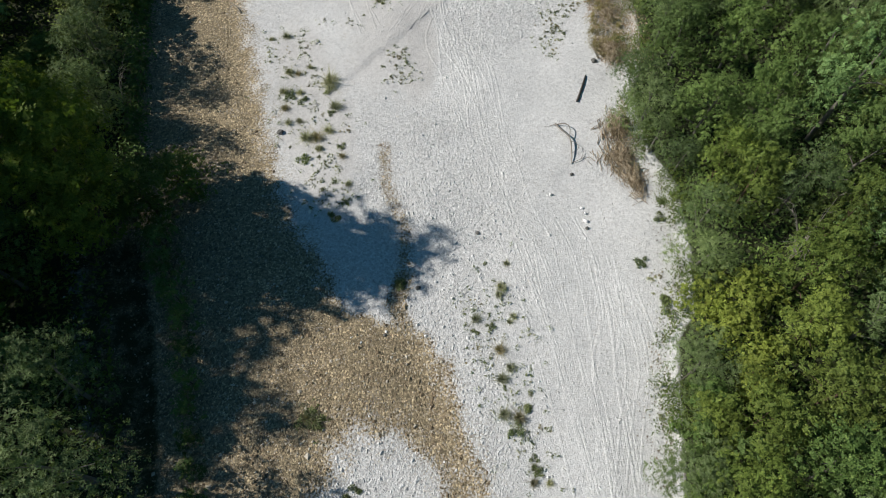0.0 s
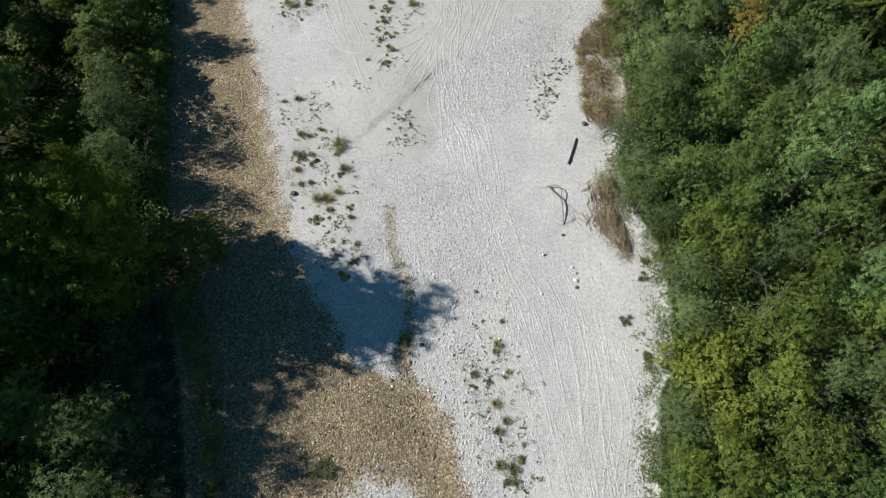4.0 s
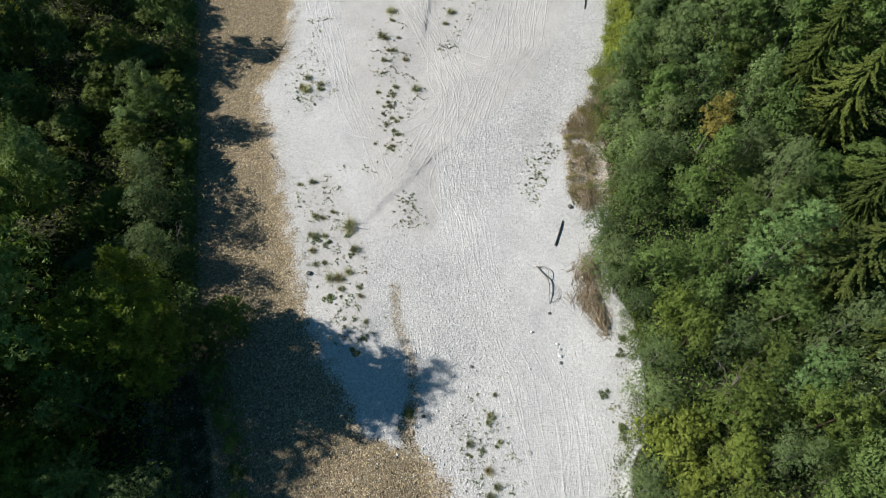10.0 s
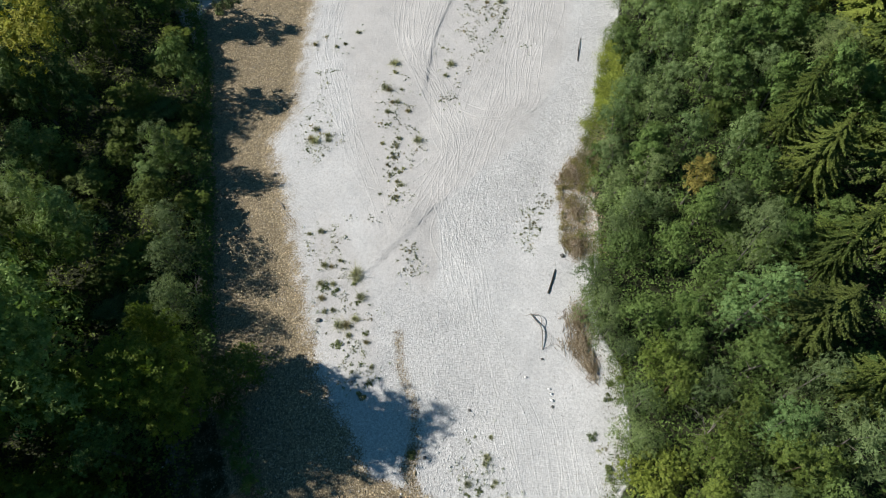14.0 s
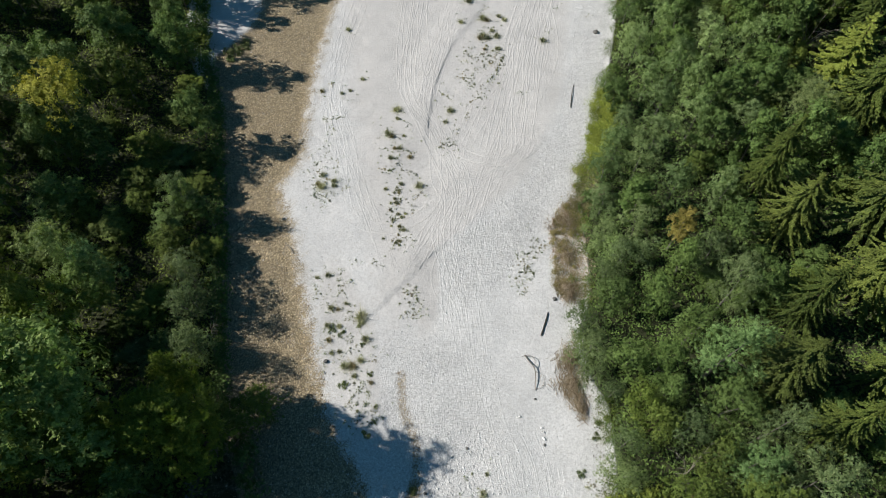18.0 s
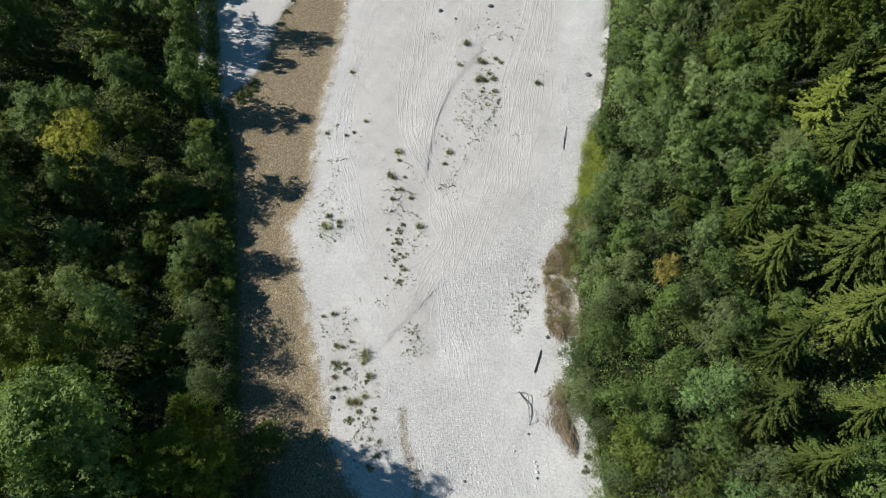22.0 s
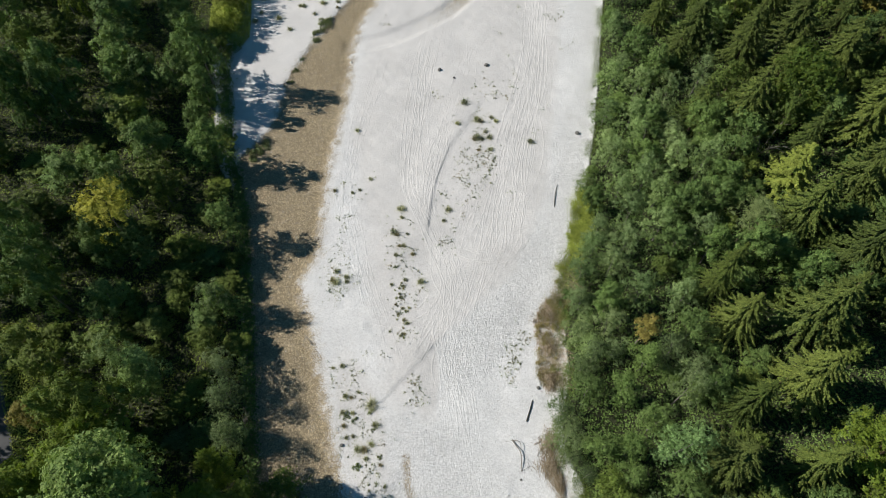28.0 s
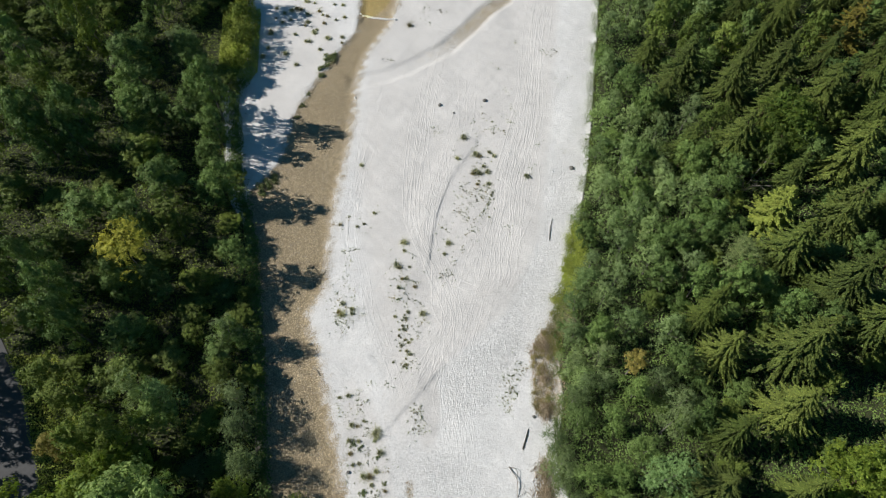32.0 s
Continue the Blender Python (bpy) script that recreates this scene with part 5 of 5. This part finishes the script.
grove("sallow", [(34.5, 123.9, 7.0, 3.0), (33.0, 112.4, 7.0, 3.0), (30.6, 99.6, 7.0, 3.0), (28.4, 91.2, 6.0, 2.6), (32.6, 90.1, 8.0, 3.0), (34.6, 96.8, 8.0, 2.6), (37.2, 78.9, 10.0, 3.0), (41.7, 77.8, 10.0, 3.0), (28.6, 74.7, 7.5, 2.6), (28.0, 81.8, 7.0, 2.8), (27.7, 64.0, 8.0, 2.6), (28.5, 55.2, 9.0, 2.5)])
grove("sallow", [(33.9, 53.6, 9.0, 2.6), (29.4, 69.8, 8.0, 2.5), (34.0, 72.4, 8.5, 2.4), (20.6, 47.4, 5.4, 2.2), (20.3, 54.8, 5.0, 2.4), (21.2, 60.0, 5.5, 2.4)])
grove("alder", [(22.5, 6.5, 7.0, 2.8), (27.0, 8.0, 8.0, 3.0), (24.1, 54.3, 8.0, 2.5), (19.9, 41.3, 7.0, 2.5), (24.2, 40.8, 8.0, 2.5), (27.7, 36.4, 9.0, 2.5), (27.8, 44.8, 8.5, 2.5), (20.6, 33.5, 7.0, 2.5), (24.0, 33.1, 8.0, 2.5), (39.3, 61.4, 10.0, 2.5), (34.6, 48.9, 9.0, 2.5)])
grove("alder", [(31.4, 14.0, 9.0, 3.0), (34.7, 63.1, 9.0, 2.5), (38.3, 69.9, 9.0, 3.0), (24.2, 72.7, 6.0, 2.0)])
grove("alder", [(36.1, 106.9, 8.0, 3.0), (38.1, 100.2, 9.0, 3.0), (35.1, 87.2, 8.5, 3.0), (43.1, 84.9, 10.0, 3.5), (47.7, 80.7, 11.0, 3.5), (33.1, 80.2, 8.0, 2.6), (35.8, 69.5, 9.0, 2.8), (48.4, 60.4, 8.0, 3.0)])
grove("alder", [(-30.0, 19.5, 10.0, 3.0), (-28.0, 13.0, 8.5, 3.0), (-43.4, 100.6, 15.5, 3.4), (-42.4, 94.4, 10.5, 3.0), (-38.6, 82.0, 10.5, 3.2), (-34.0, 67.6, 8.5, 2.6), (-47.9, 104.4, 9.0, 2.8), (-52.3, 115.2, 9.0, 3.0), (-40.9, 81.2, 8.0, 3.0), (-48.9, 83.7, 8.0, 3.0), (-43.2, 89.4, 7.0, 2.4), (-65.0, 89.1, 11.0, 3.0)])
grove("alder", [(-71.6, 89.6, 12.0, 3.5), (-81.8, 110.7, 12.0, 4.0), (-57.1, 97.1, 11.0, 4.0), (-53.0, 97.1, 11.0, 3.5), (-60.9, 109.2, 12.0, 5.0), (-50.7, 72.6, 9.0, 3.0), (-33.8, 54.8, 6.0, 2.0), (-31.6, 53.8, 5.0, 1.8), (-62.4, 63.2, 11.0, 3.0)])
grove("hazel", [(19.5, 9.5, 6.0, 2.6), (18.0, 5.5, 6.0, 2.6), (24.0, 11.0, 7.0, 2.8), (22.5, 26.5, 7.0, 2.4), (21.1, 29.1, 6.0, 2.0), (27.7, 23.1, 8.0, 2.2), (17.0, 10.0, 3.2, 1.9), (23.8, 15.4, 6.0, 2.6), (31.2, 18.2, 9.0, 3.4), (24.8, 19.2, 8.0, 2.6), (-48.2, 36.6, 14.0, 3.2), (-44.5, 37.9, 15.0, 3.2)])
grove("alder", [(-46.0, 62.0, 8.5, 3.0), (-50.5, 61.5, 8.0, 2.8), (-66.0, 94.0, 12.0, 3.6), (-46.5, 97.0, 11.0, 3.4), (-49.0, 81.0, 11.0, 3.4), (-40.6, 41.2, 10.0, 2.8), (-56.0, 54.0, 11.0, 3.2), (-58.5, 58.5, 11.0, 3.2), (-50.5, 113.0, 9.5, 3.0), (-73.5, 92.5, 12.0, 4.0), (-59.0, 102.5, 11.0, 3.6)])
grove("willow", [(-29.2, 40.2, 6.5, 2.4), (-28.2, 34.6, 7.0, 2.3), (-33.2, 54.2, 8.5, 2.2)])
grove("hazel", [(-20.4, 28.8, 4.4, 2.6), (-22.6, 26.6, 5.5, 2.8)])
grove("bramble", [(18.6, 18.4, 1.8, 1.9), (21.2, 18.9, 2.2, 2.4), (20.2, 15.9, 2.0, 2.3), (20.6, 13.0, 2.4, 2.2)])
grove("silver_willow", [(29.3, 32.4, 14.8, 3.2), (30.2, 21.7, 9.6, 2.8), (-40.6, 43.4, 11.0, 2.8)])
grove("orange_tree", [(28.0, 48.9, 9.0, 1.7), (-53.6, 36.6, 9.0, 1.9)])
grove("yellow_tree", [(-49.2, 65.2, 13.0, 4.6)])
grove("pale_maple", [(-36.4, 26.4, 22.6, 6.1)])
grove("pine", [(45.2, 64.6, 10.5, 3.6)])
grove("maple", [(-25.6, 24.7, 16.6, 4.5), (-28.0, 30.3, 11.0, 2.2), (-44.0, 33.5, 13.0, 4.4), (-34.0, 23.5, 10.5, 4.0), (-40.0, 24.5, 11.0, 4.4), (-32.0, 15.0, 9.5, 3.8), (-39.0, 14.5, 9.0, 4.0), (-35.0, 6.0, 8.0, 3.6), (58.1, 88.1, 15.0, 5.2), (52.8, 31.8, 12.0, 4.8), (-76.5, 41.0, 19.0, 5.2)])
grove("maple", [(-73.0, 31.0, 20.0, 5.2), (-70.0, 22.0, 20.0, 5.2), (-67.0, 13.0, 20.0, 5.2), (-83.0, 49.0, 17.0, 5.2), (-50.0, 20.0, 26.0, 5.0), (-50.0, 12.0, 24.0, 5.2), (-49.0, 3.0, 22.0, 5.2), (-48.0, -6.0, 20.0, 5.0), (-51.0, 16.5, 27.0, 5.2), (-51.5, 25.5, 22.0, 5.2), (-47.0, 28.0, 14.0, 5.0)])
grove("spruce", [(48.8, 48.4, 20.0, 6.8), (46.2, 40.6, 16.0, 5.8), (40.4, 49.6, 13.0, 5.0), (35.4, 31.0, 14.0, 6.0), (45.7, 107.5, 15.0, 5.6), (52.5, 101.3, 16.0, 5.8), (50.0, 87.0, 16.0, 6.2), (61.0, 103.6, 16.0, 5.8), (65.8, 95.3, 16.0, 5.8), (66.0, 81.3, 17.0, 6.2), (62.0, 71.0, 16.0, 6.0), (52.5, 65.0, 16.0, 6.2), (58.0, 58.0, 17.0, 6.2)])
grove("spruce", [(60.5, 52.0, 17.0, 5.2), (41.5, 101.8, 12.0, 4.6), (41.0, 115.1, 10.0, 4.0), (43.0, 88.5, 13.0, 5.0)])
grove("larch", [(52.8, 72.6, 13.5, 5.2)])
# a shaded gap kept clear of tall trees
used.append((56.5, 43.0, 3.6))
grove("dry_spruce", [(75.0, 111.0, 15.0, 5.2)])
grove("dead_tree", [(52.2, 81.2, 10.0, 3.4), (25.4, 21.8, 7.5, 2.4), (-27.6, 37.4, 5.5, 1.6)])
grove("bush", [(16.2, 9.2, 2.4, 1.8), (16.4, 6.6, 2.4, 1.8), (17.2, 11.4, 2.6, 1.8), (15.6, 4.6, 2.2, 1.7), (18.4, 8.0, 2.6, 1.9), (-18.5, 17.2, 2.4, 1.3), (-17.9, 15.0, 2.2, 1.2), (-17.3, 12.9, 2.0, 1.1), (-16.9, 10.9, 1.9, 1.1), (-16.4, 9.0, 1.8, 1.0), (-16.0, 7.2, 1.8, 1.0), (-15.6, 5.4, 1.6, 1.0)])
grove("bush", [(-19.3, 19.0, 2.8, 1.5), (-20.4, 21.2, 3.0, 1.6), (-21.2, 23.4, 3.2, 1.7)])
grove("bramble", [(-42.6, 116.6, 4.0, 2.4), (-43.6, 119.8, 4.6, 2.7), (-42.8, 123.4, 4.6, 2.7), (-44.2, 127.2, 4.6, 2.7), (-44.0, 130.6, 4.2, 2.5)])



# the rest of the woods, grown in between
def grow(tries, inside, choose, close):
    for _ in range(tries):
        x, y = rng.uniform(-125, 120), rng.uniform(-12, 172)
        if not inside(x, y):
            continue
        kind, h, rad = choose(x, y)
        if any((x - a) ** 2 + (y - b) ** 2 < (close * (rad + c)) ** 2 for a, b, c in used):
            continue
        tree(kind, x, y, h, rad, rng.uniform(0, 6.28))


def right_wood(x, y):
    d = x - BANK_RIGHT(y)
    return d > (3.0 if 58 < y < 75 else 0.7) and x < np.interp(y, [-12, 5, 18, 31, 72, 137, 172], [26, 31, 44, 60, 74, 98, 112])


def right_kind(x, y):
    d = x - BANK_RIGHT(y)
    u = rng.uniform()
    if d > 20 and u < 0.6:
        return "spruce", rng.uniform(13, 19), rng.uniform(3.2, 4.4)
    if d > 18 and u < 0.12:
        return "spruce", rng.uniform(8, 11), rng.uniform(3.8, 4.6)
    if d < (3.2 if 60 < y < 73 else 2.2):
        return ("bush", rng.uniform(1.5, 2.6), rng.uniform(1.1, 1.7)) if u < 0.5 else ("willow", rng.uniform(2.6, 4.0), rng.uniform(1.5, 2.0))
    h = min(10.5 if d < 18 else 8.5, 3.6 + 0.5 * d) * rng.uniform(0.62, 1.3)
    rad = rng.uniform(1.7, 2.6) + 0.09 * min(d, 14) * rng.uniform(0.3, 1.0)
    near = y < 32
    if near:
        kind = "hazel" if u < 0.42 else "willow" if u < 0.62 else "alder"
    else:
        kind = "willow" if u < 0.22 else "sallow" if u < (0.70 if d < 14 else 0.50) else "alder" if u < 0.93 else "hazel"
    return kind, h, rad


def left_wood(x, y):
    d = BANK_LEFT(y) - x
    return d > (10.5 if 111 < y < 135 else 0.9 if y > 25 else 3.5) and x - ROAD(y) > np.interp(y, [20, 30, 42, 48, 56], [3, 9, 9, 4, 1.5]) and x > -np.interp(y, [-12, 5, 18, 31, 72, 137, 172], [42, 46, 54, 66, 86, 108, 120])


HOLLOWS = [(-65, 82, 8.5), (-73, 83, 7), (-35, 40, 5), (-41, 49.5, 5), (-32.5, 34.5, 3.5), (-61.5, 64.5, 4.5), (-78, 109, 6), (-38, 60.5, 3.5), (-51.5, 56, 3.5)]


def left_kind(x, y):
    d = BANK_LEFT(y) - x
    u = rng.uniform()
    h = left_height(x, y) * float(np.clip(0.68 + 0.85 * waves(x, y, 15, 31), 0.28, 1.25)) * rng.uniform(0.7, 1.15) * (0.55 if y < 28 and x > -45 else 1.0)
    # dark hollows between the tall trees
    for a, b, q in HOLLOWS:
        h *= 1 - 0.6 * float(smooth(np.hypot(x - a, y - b), 1.2 * q, 0.6 * q))
    h = max(h, 2.2)
    rad = rng.uniform(1.8, 2.4) + 0.14 * min(d, 14) * rng.uniform(0.4, 1.0)
    # here and there a taller broad crown
    if u < 0.13 and d > 5:
        h, rad = 1.3 * h, 1.35 * rad
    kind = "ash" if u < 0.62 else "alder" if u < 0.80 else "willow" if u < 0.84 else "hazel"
    return kind, h, rad


grow(6000, right_wood, right_kind, 0.63)
grow(6000, left_wood, left_kind, 0.86)
grow(5000, lambda x, y: left_wood(x, y) and y > 28 and BANK_LEFT(y) - x < 7, left_kind, 0.66)


def shrub_kind(x, y):
    return ("alder" if rng.uniform() < 0.6 else "hazel"), rng.uniform(3.0, 5.5), rng.uniform(1.7, 2.3)


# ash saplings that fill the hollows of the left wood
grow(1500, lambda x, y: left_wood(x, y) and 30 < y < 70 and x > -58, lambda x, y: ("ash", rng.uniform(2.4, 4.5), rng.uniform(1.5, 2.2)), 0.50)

# shrubs in the gaps between the conifers
grow(1500, lambda x, y: right_wood(x, y) and x - BANK_RIGHT(y) > 14 and y < 125, shrub_kind, 0.46)


# ---- undergrowth: low leaves that fill the floor of the woods ----
def floor_cover(name, x, y, mat, seed, label, size=0.22, height=0.7):
    r = np.random.default_rng(seed)
    p = np.column_stack([x, y, land(x, y) + r.uniform(0.03, height, len(x)) ** 1.3])
    return tagged(new(name, mesh_from(name, *blades(r, p, np.tile((0.0, 0.0, 1.0), (len(x), 1)), size, 0.6, 0.6), mat)), label, "undergrowth", kind="stuff")


r = np.random.default_rng(301)
y = r.uniform(0, 150, 140000)
floor_cover("undergrowth", BANK_RIGHT(y) + 1.3 + r.uniform(0, 1, len(y)) * (46 + 0.2 * y), y, LEAF_GREEN, 301, "dense leafy undergrowth below the riverside trees", 0.19)
y = r.uniform(0, 150, 100000)
x = BANK_LEFT(y) - r.uniform(1.0, 62, len(y))
ok = x > ROAD(y) + 0.6
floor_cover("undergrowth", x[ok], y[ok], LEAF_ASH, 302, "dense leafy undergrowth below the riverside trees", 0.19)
y = r.uniform(26, 112, 12000)
floor_cover("undergrowth", BANK_LEFT(y) + r.normal(-0.5, 0.55, len(y)), y, LEAF_GREEN, 305, "dark leafy shrubs hanging over the stream bank", 0.17, 1.3)
y = 3 + 145 * r.uniform(0, 1, 44000) ** 1.3
x = BANK_RIGHT(y) + r.normal(0.7, 0.7, len(y))
ok = waves(x, y, 7, 12) > -0.25
floor_cover("bank_grass", x[ok], y[ok], GRASS, 303, "tall yellow-green grass along the gravel's edge", 0.075, 0.8)
clump = r.integers(0, 85, 11000)
cy = np.where(np.arange(85) < 30, r.uniform(43, 51.5, 85), r.uniform(51.5, 57.5, 85))
cx = np.where(np.arange(85) < 30, FLOOD_EDGE(cy) + np.abs(r.normal(0, 1.5, 85)), FLOOD_EDGE(cy) + 0.2 + r.uniform(0, 4, 85))
spread = r.uniform(0.10, 0.5, 85)[clump]
y = cy[clump] + spread * r.normal(0, 1, len(clump))
x = cx[clump] + spread * r.normal(0, 1, len(clump))
floor_cover("bank_grass", x, y, leaf_material("dry_grass", (0.16, 0.165, 0.06), (0.33, 0.29, 0.13), (0.46, 0.34, 0.19)), 307, "tussocks of half-dry grass on the flood bank", 0.07, 0.55)
clump = r.integers(0, 130, 24000)
cy = r.uniform(56.5, 77, 130)
cx = BANK_RIGHT(cy) + r.uniform(-0.3, 3.2, 130)
spread = r.uniform(0.25, 0.75, 130)[clump]
y = cy[clump] + spread * r.normal(0, 1, len(clump))
x = cx[clump] + spread * r.normal(0, 0.9, len(clump))
dry = y + r.normal(0, 2.2, len(y)) < 62
floor_cover("bank_herbs", x[~dry], y[~dry], LEAF_BRAMBLE, 306, "low sunlit yellow-green herbs along the gravel's edge", 0.10, 0.8)
floor_cover("bank_herbs", x[dry], y[dry], HERB_BROWN, 308, "withered brown herbs at the edge of the flood bank", 0.085, 0.6)
y = np.concatenate([r.uniform(112, 134, 20000), r.uniform(20, 52, 12000)])
x = np.where(y > 100, BANK_LEFT(y) - r.uniform(-0.4, 7.5, len(y)), ROAD(y) + r.uniform(-0.1, 8.0, len(y)))
floor_cover("bank_grass", x, y, LEAF_BRAMBLE, 304, "bright tall grass at the wood's edge", 0.13, 0.9)
